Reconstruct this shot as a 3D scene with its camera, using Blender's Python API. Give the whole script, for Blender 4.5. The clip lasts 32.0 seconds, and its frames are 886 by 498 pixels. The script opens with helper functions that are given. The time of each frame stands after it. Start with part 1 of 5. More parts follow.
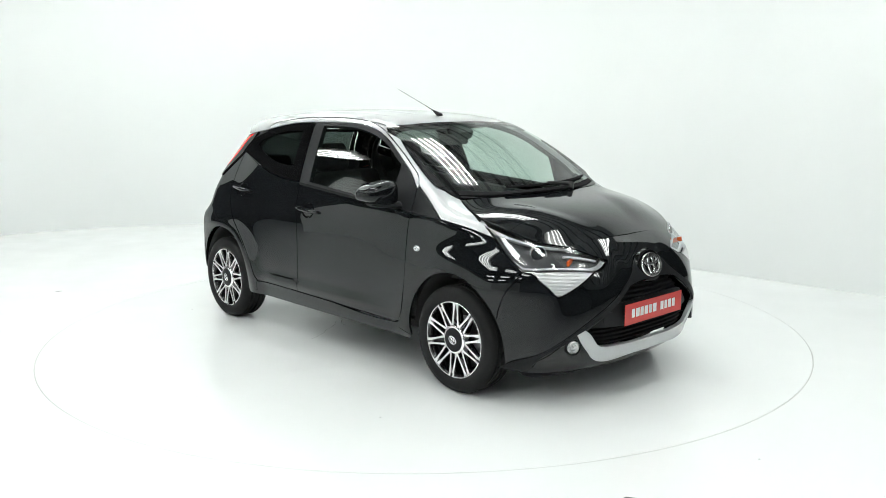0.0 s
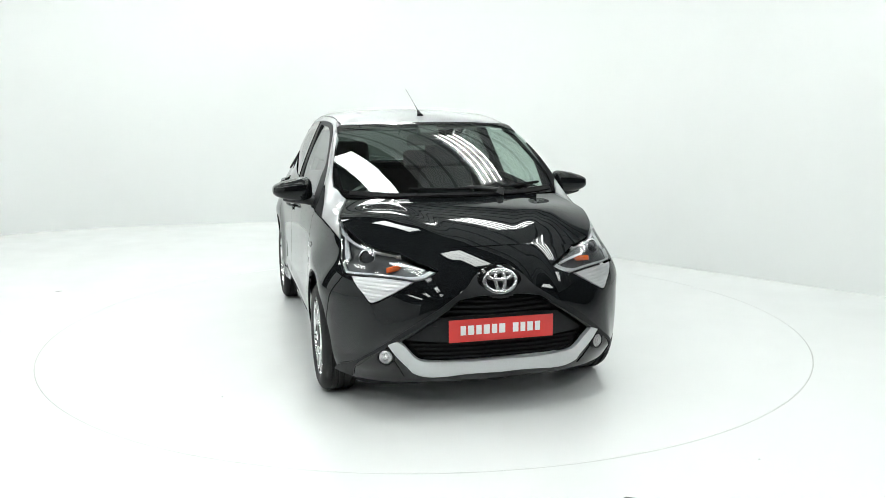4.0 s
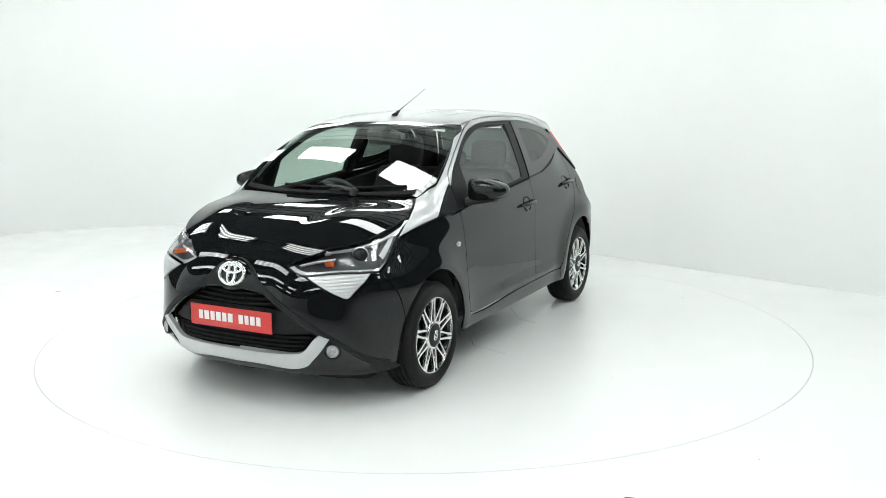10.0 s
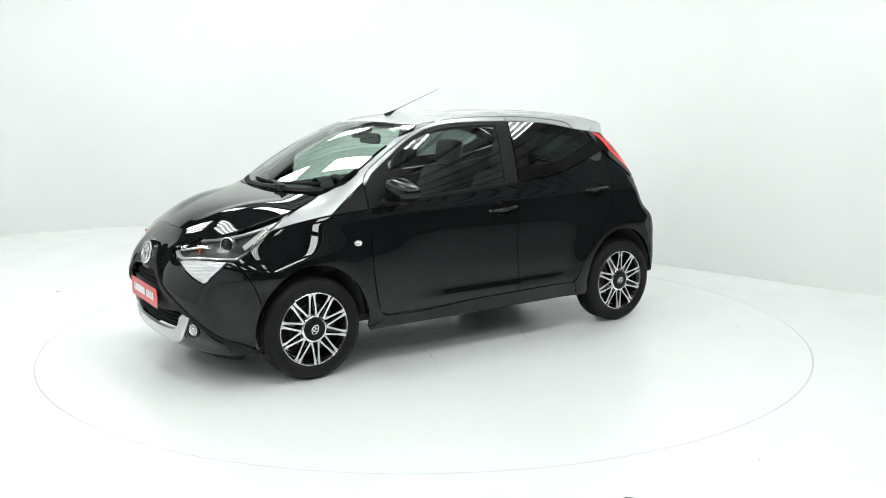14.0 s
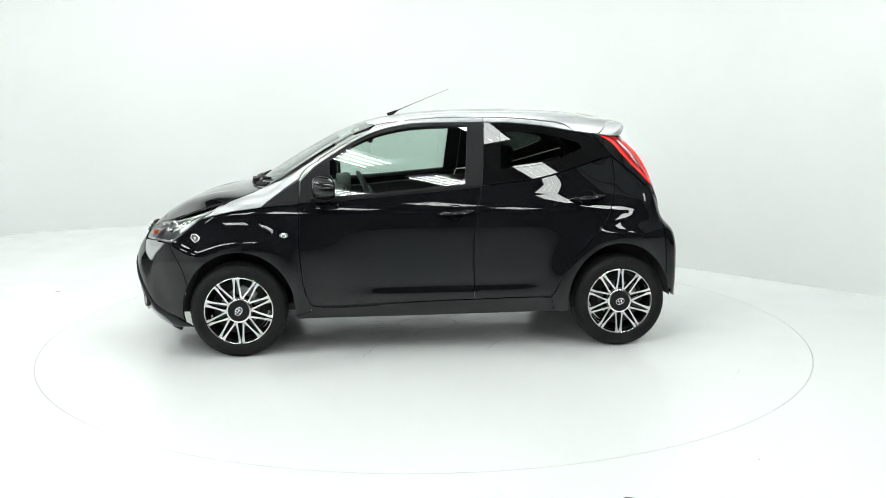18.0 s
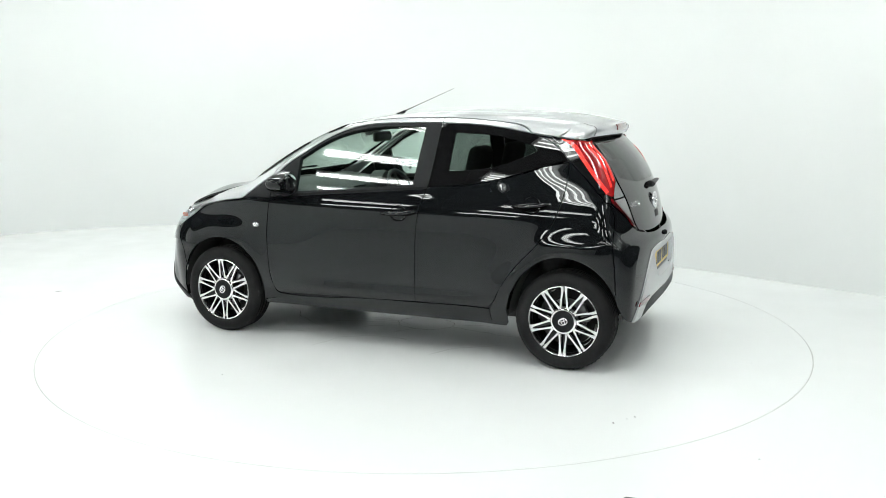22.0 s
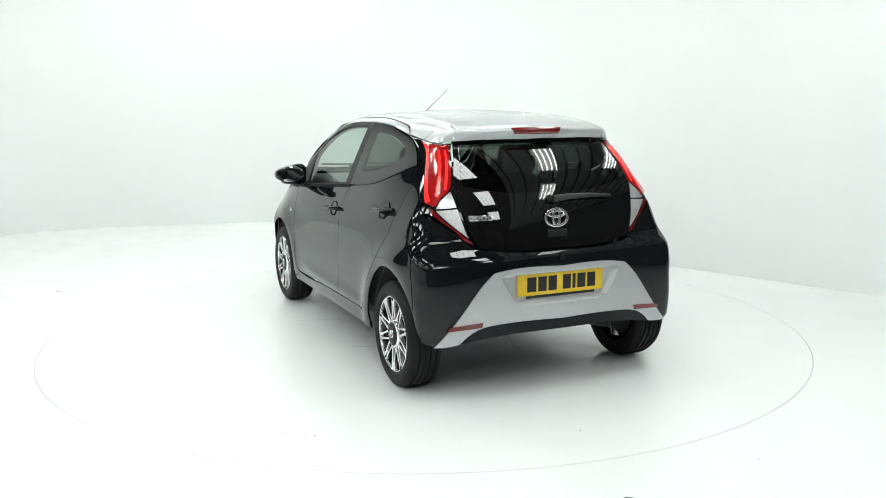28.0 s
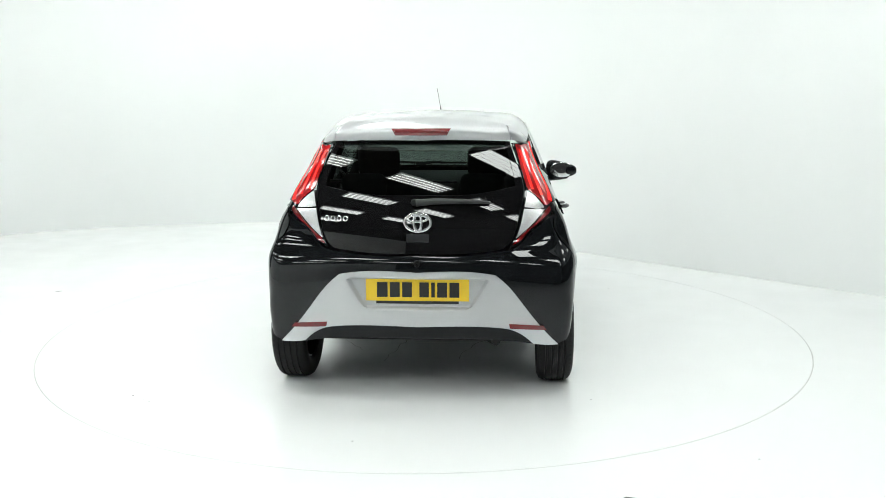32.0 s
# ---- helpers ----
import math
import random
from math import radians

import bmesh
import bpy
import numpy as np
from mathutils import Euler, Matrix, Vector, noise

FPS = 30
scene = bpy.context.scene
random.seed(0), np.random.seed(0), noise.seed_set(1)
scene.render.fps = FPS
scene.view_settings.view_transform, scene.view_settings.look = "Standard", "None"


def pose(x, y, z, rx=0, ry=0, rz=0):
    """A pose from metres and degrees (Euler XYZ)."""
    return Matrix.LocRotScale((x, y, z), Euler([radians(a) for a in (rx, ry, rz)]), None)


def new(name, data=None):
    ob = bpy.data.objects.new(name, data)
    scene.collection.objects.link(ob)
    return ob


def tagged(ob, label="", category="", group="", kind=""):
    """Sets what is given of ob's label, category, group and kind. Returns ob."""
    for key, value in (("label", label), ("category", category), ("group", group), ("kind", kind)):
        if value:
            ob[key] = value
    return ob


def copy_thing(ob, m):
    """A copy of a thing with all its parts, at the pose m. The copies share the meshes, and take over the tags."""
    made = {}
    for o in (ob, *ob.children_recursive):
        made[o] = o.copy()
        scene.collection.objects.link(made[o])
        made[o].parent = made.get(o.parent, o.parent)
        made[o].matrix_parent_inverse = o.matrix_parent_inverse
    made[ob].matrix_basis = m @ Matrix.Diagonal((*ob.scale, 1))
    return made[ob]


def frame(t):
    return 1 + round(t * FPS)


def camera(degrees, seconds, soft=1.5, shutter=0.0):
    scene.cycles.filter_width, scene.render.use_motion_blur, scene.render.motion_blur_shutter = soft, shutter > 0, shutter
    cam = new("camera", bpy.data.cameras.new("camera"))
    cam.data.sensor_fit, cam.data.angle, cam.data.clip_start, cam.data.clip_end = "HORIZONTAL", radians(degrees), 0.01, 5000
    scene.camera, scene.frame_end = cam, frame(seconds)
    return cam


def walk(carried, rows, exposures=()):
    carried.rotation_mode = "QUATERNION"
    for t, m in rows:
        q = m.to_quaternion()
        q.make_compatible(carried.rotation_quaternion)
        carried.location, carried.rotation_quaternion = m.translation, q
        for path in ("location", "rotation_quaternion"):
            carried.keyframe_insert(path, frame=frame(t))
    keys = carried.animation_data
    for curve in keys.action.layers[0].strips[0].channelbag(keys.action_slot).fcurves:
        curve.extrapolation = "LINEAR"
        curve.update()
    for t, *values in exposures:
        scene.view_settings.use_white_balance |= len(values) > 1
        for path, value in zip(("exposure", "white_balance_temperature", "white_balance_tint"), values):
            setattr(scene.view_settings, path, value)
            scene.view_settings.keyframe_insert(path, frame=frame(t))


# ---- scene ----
# Car space: x forward, y to the car's left, z up, origin on the ground between the axles.

# ---- camera: on a tripod, still ----
cam = camera(54.556, 32.0, soft=0.85)
STAND = pose(0, -5.825, 1.504, 90 - 9.564, 0, 0) @ pose(0, 0, 0, 0, 0, -0.251)
walk(cam, [(0.0, STAND), (32.0, STAND)], [(0.0, 0.0), (32.0, 0.0)])

# ---- turntable drive ----
AXIS_X = -0.1155                       # turntable centre
DISC_R = 2.479
START_ANGLE, TURN_RATE = -46.63, -7.1045   # degrees, degrees a second
CAR_DX, CAR_DY = 0.0126, -0.0937       # where the car stands on the disc


def turn_pose(t, dx=0.0, dy=0.0):
    return pose(AXIS_X, 0, 0, 0, 0, START_ANGLE + TURN_RATE * t) @ pose(dx, dy, 0)


# ---- world and lights ----
world = bpy.data.worlds.new("hall")
scene.world = world
world.use_nodes = True
world.node_tree.nodes["Background"].inputs[0].default_value = (0.02, 0.021, 0.022, 1)
world.node_tree.nodes["Background"].inputs[1].default_value = 1.0
TUBE_GLOW, SOFT_GLOW = 22.5, 14.8      # the hall is lit by its hanging tubes and light panels


# ---- materials ----
def material(name, color, rough=0.5, metal=0.0, coat=0.0, coat_rough=0.03, spec=0.5, noise_amt=0.0, noise_scale=20.0,
             bump=0.0, bump_scale=60.0, emit=0.0, rough_var=0.0, coat_ior=1.5):
    m = bpy.data.materials.new(name)
    m.use_nodes = True
    nt = m.node_tree
    b = nt.nodes["Principled BSDF"]
    b.inputs["Base Color"].default_value = (*color, 1)
    b.inputs["Roughness"].default_value = rough
    b.inputs["Metallic"].default_value = metal
    b.inputs["Specular IOR Level"].default_value = spec
    b.inputs["Coat Weight"].default_value = coat
    b.inputs["Coat Roughness"].default_value = coat_rough
    b.inputs["Coat IOR"].default_value = coat_ior
    if emit:
        b.inputs["Emission Color"].default_value = (*color, 1)
        b.inputs["Emission Strength"].default_value = emit
    if noise_amt or bump or rough_var:
        tc = nt.nodes.new("ShaderNodeTexCoord")
    if noise_amt or rough_var:
        n1 = nt.nodes.new("ShaderNodeTexNoise")
        n1.inputs["Scale"].default_value = noise_scale
        n1.inputs["Detail"].default_value = 6
        n2 = nt.nodes.new("ShaderNodeTexNoise")
        n2.inputs["Scale"].default_value = noise_scale * 0.13
        n2.inputs["Detail"].default_value = 3
        nt.links.new(tc.outputs["Object"], n1.inputs["Vector"])
        nt.links.new(tc.outputs["Object"], n2.inputs["Vector"])
        mixn = nt.nodes.new("ShaderNodeMath")
        mixn.operation = "ADD"
        nt.links.new(n1.outputs["Fac"], mixn.inputs[0])
        nt.links.new(n2.outputs["Fac"], mixn.inputs[1])
        if noise_amt:
            ramp = nt.nodes.new("ShaderNodeMapRange")
            ramp.inputs["From Min"].default_value = 0.6
            ramp.inputs["From Max"].default_value = 1.4
            ramp.inputs["To Min"].default_value = 1 - noise_amt
            ramp.inputs["To Max"].default_value = 1 + noise_amt
            nt.links.new(mixn.outputs[0], ramp.inputs["Value"])
            mul = nt.nodes.new("ShaderNodeVectorMath")
            mul.operation = "SCALE"
            mul.inputs[0].default_value = color
            nt.links.new(ramp.outputs[0], mul.inputs["Scale"])
            nt.links.new(mul.outputs[0], b.inputs["Base Color"])
        if rough_var:
            rr = nt.nodes.new("ShaderNodeMapRange")
            rr.inputs["From Min"].default_value = 0.6
            rr.inputs["From Max"].default_value = 1.4
            rr.inputs["To Min"].default_value = max(0.0, rough - rough_var)
            rr.inputs["To Max"].default_value = rough + rough_var
            nt.links.new(mixn.outputs[0], rr.inputs["Value"])
            nt.links.new(rr.outputs[0], b.inputs["Roughness"])
    if bump:
        nb = nt.nodes.new("ShaderNodeTexNoise")
        nb.inputs["Scale"].default_value = bump_scale
        nb.inputs["Detail"].default_value = 4
        nt.links.new(tc.outputs["Object"], nb.inputs["Vector"])
        bp = nt.nodes.new("ShaderNodeBump")
        bp.inputs["Strength"].default_value = bump
        bp.inputs["Distance"].default_value = 0.002
        nt.links.new(nb.outputs["Fac"], bp.inputs["Height"])
        nt.links.new(bp.outputs["Normal"], b.inputs["Normal"])
    return m


def glass(name, tint, ior=1.78, rough=0.0):
    """A thin pane: tinted see-through with a mirror share that grows towards grazing."""
    m = bpy.data.materials.new(name)
    m.use_nodes = True
    nt = m.node_tree
    nt.nodes.remove(nt.nodes["Principled BSDF"])
    out = nt.nodes["Material Output"]
    tr = nt.nodes.new("ShaderNodeBsdfTransparent")
    tr.inputs["Color"].default_value = (*tint, 1)
    gl = nt.nodes.new("ShaderNodeBsdfGlossy")
    gl.inputs["Roughness"].default_value = rough
    lw = nt.nodes.new("ShaderNodeLayerWeight")
    lw.inputs["Blend"].default_value = 0.5
    pw = nt.nodes.new("ShaderNodeMath")
    pw.operation = "POWER"
    pw.inputs[1].default_value = 5.0
    nt.links.new(lw.outputs["Facing"], pw.inputs[0])
    f0 = ((ior - 1) / (ior + 1)) ** 2
    fr = nt.nodes.new("ShaderNodeMath")
    fr.operation = "MULTIPLY_ADD"
    fr.inputs[1].default_value = 1 - f0
    fr.inputs[2].default_value = f0
    nt.links.new(pw.outputs[0], fr.inputs[0])
    mx = nt.nodes.new("ShaderNodeMixShader")
    nt.links.new(fr.outputs[0], mx.inputs[0])
    nt.links.new(tr.outputs[0], mx.inputs[1])
    nt.links.new(gl.outputs[0], mx.inputs[2])
    nt.links.new(mx.outputs[0], out.inputs[0])
    return m


M_WALL = material("white_wall_paint", (0.80, 0.815, 0.81), 0.85, noise_amt=0.010, noise_scale=2.0, bump=0.03, bump_scale=180)
M_FLOOR = material("white_floor_paint", (0.875, 0.89, 0.89), 0.20, noise_amt=0.010, noise_scale=3.0, spec=0.5, rough_var=0.05)
M_CEIL = material("dark_ceiling", (0.035, 0.035, 0.034), 0.9, noise_amt=0.25)
M_PALECEIL = material("pale_ceiling_boards", (0.80, 0.815, 0.81), 0.9, noise_amt=0.08, noise_scale=2.0)
M_DARKWALL = material("dark_wall", (0.065, 0.066, 0.068), 0.9, noise_amt=0.3, noise_scale=2.0)
M_TRUSS = material("steel_beam", (0.05, 0.05, 0.052), 0.5, 0.3, noise_amt=0.1)
M_BEAM = material("grey_roof_beam", (0.22, 0.22, 0.22), 0.6, 0.2, noise_amt=0.1)
M_HOUSING = material("lamp_housing", (0.6, 0.6, 0.6), 0.5, noise_amt=0.05)
M_TUBE = material("glowing_tube", (0.955, 1.0, 0.972), emit=TUBE_GLOW)
M_SOFT = material("glowing_diffuser", (0.955, 1.0, 0.972), emit=SOFT_GLOW)
M_SEAM = material("dark_seam", (0.03, 0.03, 0.03), 0.9)
# shade of the open joint round the disc, put in as a grey colour
M_JOINT = material("grey_gap_shade", (0.47, 0.47, 0.46), 0.9, noise_amt=0.3, noise_scale=6.0)
M_SPECK = material("dark_dirt", (0.10, 0.095, 0.09), 0.9, noise_amt=0.3)
M_CRACK = material("grey_crack", (0.26, 0.26, 0.25), 0.9, noise_amt=0.3)

M_PAINT = material("black_paint", (0.0065, 0.0076, 0.0086), 0.4, coat=1.0, coat_rough=0.0, coat_ior=1.45, spec=0.0, noise_amt=0.2, noise_scale=900)
M_SILVER = material("silver_paint", (0.52, 0.532, 0.542), 0.40, 0.5, coat=0.8, coat_rough=0.06, noise_amt=0.08, noise_scale=1500)
M_SATIN = material("satin_black", (0.0130, 0.0138, 0.0150), 0.48, spec=0.18, noise_amt=0.15, noise_scale=300, bump=0.05, bump_scale=900)
M_MATTE = material("matte_black_plastic", (0.012, 0.012, 0.013), 0.75, spec=0.1, noise_amt=0.2, noise_scale=250, bump=0.12, bump_scale=700)
M_RUBBER = material("tyre_rubber", (0.0085, 0.0085, 0.0088), 0.62, spec=0.25, noise_amt=0.25, noise_scale=60, bump=0.15, bump_scale=300)
M_CHROME = material("chrome", (0.88, 0.89, 0.90), 0.26, 1.0, noise_amt=0.03)
M_ALLOY = material("machined_alloy", (0.78, 0.78, 0.775), 0.22, 1.0, noise_amt=0.05, noise_scale=80)
M_RIMBLACK = material("gloss_black_trim", (0.006, 0.006, 0.0065), 0.4, coat=1.0, coat_rough=0.0, spec=0.0, noise_amt=0.2)
M_STEEL = material("brake_steel", (0.42, 0.42, 0.43), 0.32, 1.0, noise_amt=0.15, noise_scale=40)
M_WIPER = material("grey_wiper_plastic", (0.030, 0.031, 0.032), 0.5, spec=0.4, noise_amt=0.15, noise_scale=200)
M_UNDER = material("underbody", (0.040, 0.040, 0.040), 0.8, noise_amt=0.4, noise_scale=8)
M_SIGN = material("red_sign", (0.62, 0.030, 0.026), 0.35, coat=0.3, noise_amt=0.06, noise_scale=10)
M_WHITE = material("white_print", (0.82, 0.82, 0.82), 0.5, noise_amt=0.02)
M_YELLOW = material("yellow_plate", (0.78, 0.52, 0.012), 0.3, coat=0.5, noise_amt=0.04, noise_scale=15)
M_INK = material("black_print", (0.010, 0.010, 0.010), 0.4, noise_amt=0.1)
M_RED = material("red_lens", (0.34, 0.004, 0.005), 0.12, coat=1.0, noise_amt=0.15, noise_scale=60)
M_REDDARK = material("dark_red_lens", (0.15, 0.004, 0.006), 0.12, coat=1.0, noise_amt=0.15, noise_scale=60)
M_REDGLOW = material("glowing_red_lens", (1.0, 0.018, 0.014), 0.2, emit=0.45)
M_CLEARLENS = material("clear_ribbed_lens", (0.54, 0.54, 0.55), 0.22, 0.4, coat=1.0, noise_amt=0.25, noise_scale=120, bump=0.4, bump_scale=120)
M_FIN = material("silver_ribbed_panel", (0.62, 0.63, 0.64), 0.28, 0.4, coat=0.4, noise_amt=0.04)
M_BOWL = material("smoky_grey_reflector", (0.075, 0.077, 0.08), 0.30, 0.5, noise_amt=0.10, noise_scale=60)
M_AMBER = material("amber_lens", (0.75, 0.12, 0.02), 0.15, coat=1.0, noise_amt=0.1, noise_scale=80)
M_SEAT = material("dark_seat_cloth", (0.040, 0.041, 0.044), 0.9, noise_amt=0.3, noise_scale=200, bump=0.3, bump_scale=500)
M_TRIM = material("dark_interior_plastic", (0.080, 0.083, 0.084), 0.5, noise_amt=0.15, noise_scale=100, bump=0.1, bump_scale=600)
M_LIGHTTRIM = material("light_headliner", (0.40, 0.40, 0.39), 0.9, noise_amt=0.08, noise_scale=60)
M_SCREEN = material("dark_display", (0.02, 0.022, 0.025), 0.1, noise_amt=0.1)
G_CLEAR = glass("clear_green_glass", (0.72, 0.82, 0.77), 2.0)
G_PRIV = glass("privacy_glass", (0.16, 0.19, 0.178), 1.65)
G_REAR = glass("dark_hatch_glass", (0.095, 0.112, 0.107), 1.6)
G_LENS = glass("lamp_lens", (0.88, 0.89, 0.90))
MIRROR = material("mirror_glass", (0.85, 0.86, 0.87), 0.01, 1.0)


# ---- mesh helpers ----
def link(name, me, mat, parent=None, label=""):
    ob = new(name, me)
    me.materials.append(mat)
    if parent is not None:
        ob.parent = parent
    if label:
        tagged(ob, label)
    return ob


def part(name, bm, mat, parent=None, label="", smooth=True):
    me = bpy.data.meshes.new(name)
    if smooth:
        for f in bm.faces:
            f.smooth = True
    bm.to_mesh(me)
    bm.free()
    if smooth:
        me.set_sharp_from_angle(angle=radians(38))
    return link(name, me, mat, parent, label)


def pydata(name, verts, faces, mat, parent=None, label="", smooth=True):
    me = bpy.data.meshes.new(name)
    me.from_pydata([tuple(map(float, v)) for v in verts], [], [tuple(map(int, f)) for f in faces])
    me.update()
    if smooth:
        for p in me.polygons:
            p.use_smooth = True
        me.set_sharp_from_angle(angle=radians(38))
    return link(name, me, mat, parent, label)


def box_bm(x0, x1, y0, y1, z0, z1, bevel=0.0, segs=2):
    bm = bmesh.new()
    bmesh.ops.create_cube(bm, size=1, matrix=Matrix.LocRotScale(((x0 + x1) / 2, (y0 + y1) / 2, (z0 + z1) / 2), None, (x1 - x0, y1 - y0, z1 - z0)))
    if bevel:
        bmesh.ops.bevel(bm, geom=bm.edges[:], offset=bevel, segments=segs, profile=0.5, affect="EDGES", clamp_overlap=True)
    return bm


def lathe(profile, segs=48, m=Matrix()):
    """Turns a profile of (radius, along) about the local y axis."""
    bm = bmesh.new()
    rings = []
    for r, a in profile:
        rings.append([bm.verts.new(m @ Vector((r * math.cos(2 * math.pi * i / segs), a, r * math.sin(2 * math.pi * i / segs)))) for i in range(segs)])
    for a, b in zip(rings, rings[1:]):
        for i in range(segs):
            j = (i + 1) % segs
            bm.faces.new((a[i], a[j], b[j], b[i]))
    bmesh.ops.recalc_face_normals(bm, faces=bm.faces[:])
    return bm


def sweep(points, radius, segs=8, bm=None, flat=1.0):
    """A tube along a line of points; radius may be a list."""
    bm = bm or bmesh.new()
    pts = [Vector(p) for p in points]
    n = len(pts)
    rad = radius if isinstance(radius, (list, tuple)) else [radius] * n
    rings = []
    up = Vector((0.013, 0.11, 0.99))
    for i, p in enumerate(pts):
        d = (pts[min(i + 1, n - 1)] - pts[max(i - 1, 0)]).normalized()
        s = d.cross(up).normalized()
        u = s.cross(d)
        rings.append([bm.verts.new(p + (s * math.cos(2 * math.pi * k / segs) + u * flat * math.sin(2 * math.pi * k / segs)) * rad[i]) for k in range(segs)])
    for a, b in zip(rings, rings[1:]):
        for k in range(segs):
            j = (k + 1) % segs
            bm.faces.new((a[k], a[j], b[j], b[k]))
    bm.faces.new(rings[0])
    bm.faces.new(list(reversed(rings[-1])))
    bmesh.ops.recalc_face_normals(bm, faces=bm.faces[:])
    return bm


# ---- the car's skin: a smooth solid bounded by side, nose, tail and top surfaces ----
class Curve:
    """Natural cubic through a few keys, straight beyond its ends."""

    def __init__(self, keys):
        k = np.array(sorted(tuple(q) for q in keys), float)
        self.x, self.y = k[:, 0], k[:, 1]
        n = len(k)
        h = np.diff(self.x)
        a = np.zeros((n, n))
        r = np.zeros(n)
        a[0, 0] = a[-1, -1] = 1
        for i in range(1, n - 1):
            a[i, i - 1], a[i, i], a[i, i + 1] = h[i - 1], 2 * (h[i - 1] + h[i]), h[i]
            r[i] = 6 * ((self.y[i + 1] - self.y[i]) / h[i] - (self.y[i] - self.y[i - 1]) / h[i - 1])
        self.m = np.linalg.solve(a, r)

    def __call__(self, q):
        q = np.asarray(q, float)
        c = np.clip(q, self.x[0], self.x[-1])
        i = np.clip(np.searchsorted(self.x, c) - 1, 0, len(self.x) - 2)
        x0, x1, y0, y1, m0, m1 = self.x[i], self.x[i + 1], self.y[i], self.y[i + 1], self.m[i], self.m[i + 1]
        h, a, b = x1 - x0, x1 - c, c - x0
        v = m0 * a ** 3 / (6 * h) + m1 * b ** 3 / (6 * h) + (y0 / h - m0 * h / 6) * a + (y1 / h - m1 * h / 6) * b
        s0 = (self.y[1] - self.y[0]) / (self.x[1] - self.x[0]) - self.m[1] * (self.x[1] - self.x[0]) / 6
        s1 = (self.y[-1] - self.y[-2]) / (self.x[-1] - self.x[-2]) + self.m[-2] * (self.x[-1] - self.x[-2]) / 6
        return v + np.where(q < self.x[0], (q - self.x[0]) * s0, 0) + np.where(q > self.x[-1], (q - self.x[-1]) * s1, 0)


SECTION = Curve([(0.12, 0.74), (0.25, 0.785), (0.40, 0.802), (0.58, 0.803), (0.74, 0.797), (0.86, 0.784), (0.92, 0.765), (0.98, 0.739), (1.06, 0.708), (1.16, 0.668), (1.28, 0.617), (1.38, 0.573), (1.44, 0.546), (1.54, 0.50)])
TAPER_FRONT = Curve([(0.3, 0.0), (0.5, 0.003), (0.75, 0.010), (0.95, 0.022), (1.18, 0.05), (1.35, 0.09), (1.55, 0.16), (1.8, 0.28)])
TAPER_REAR = Curve([(-1.7, 0.16), (-1.45, 0.090), (-1.25, 0.060), (-1.1, 0.046), (-0.9, 0.018), (-0.65, 0.003), (-0.4, 0.0), (0.0, 0.0)])
NOSE = Curve([(0.12, 1.70), (0.18, 1.775), (0.25, 1.83), (0.35, 1.85), (0.47, 1.858), (0.57, 1.857), (0.65, 1.845), (0.72, 1.815), (0.78, 1.77), (0.84, 1.70), (0.95, 1.52), (1.1, 1.2)])
TAIL = Curve([(0.15, -1.54), (0.24, -1.583), (0.35, -1.601), (0.50, -1.605), (0.60, -1.603), (0.68, -1.600), (0.735, -1.588), (0.78, -1.556), (0.86, -1.534), (0.94, -1.515), (1.02, -1.485), (1.12, -1.43), (1.22, -1.352), (1.295, -1.288), (1.325, -1.300), (1.36, -1.333), (1.40, -1.352), (1.46, -1.36)])
TOP = Curve([(-1.6, 1.30), (-1.36, 1.372), (-1.15, 1.425), (-0.95, 1.452), (-0.6, 1.469), (-0.2, 1.468), (0.05, 1.453), (0.22, 1.432), (0.36, 1.404), (0.46, 1.373), (0.60, 1.313), (0.80, 1.206), (1.0, 1.083), (1.09, 1.024), (1.17, 0.994), (1.28, 0.975), (1.4, 0.948), (1.52, 0.912), (1.63, 0.865), (1.72, 0.81), (1.80, 0.74), (1.9, 0.62)])
BOW = Curve([(-1.6, 0.0), (-0.3, 0.0), (0.2, 0.08), (0.5, 0.14), (0.9, 0.20), (1.2, 0.18), (1.6, 0.24), (1.9, 0.25)])
CROWN = Curve([(-1.6, 0.12), (-0.2, 0.105), (0.3, 0.065), (0.7, 0.045), (1.1, 0.045), (1.5, 0.06), (1.9, 0.1)])


def ease(v, a, b):
    t = np.clip((v - a) / (b - a), 0, 1)
    return t * t * t * (t * (6 * t - 15) + 10)


def smax(a, b, k):
    h = np.maximum(k - np.abs(a - b), 0) / k
    return np.maximum(a, b) + h * h * k * 0.25


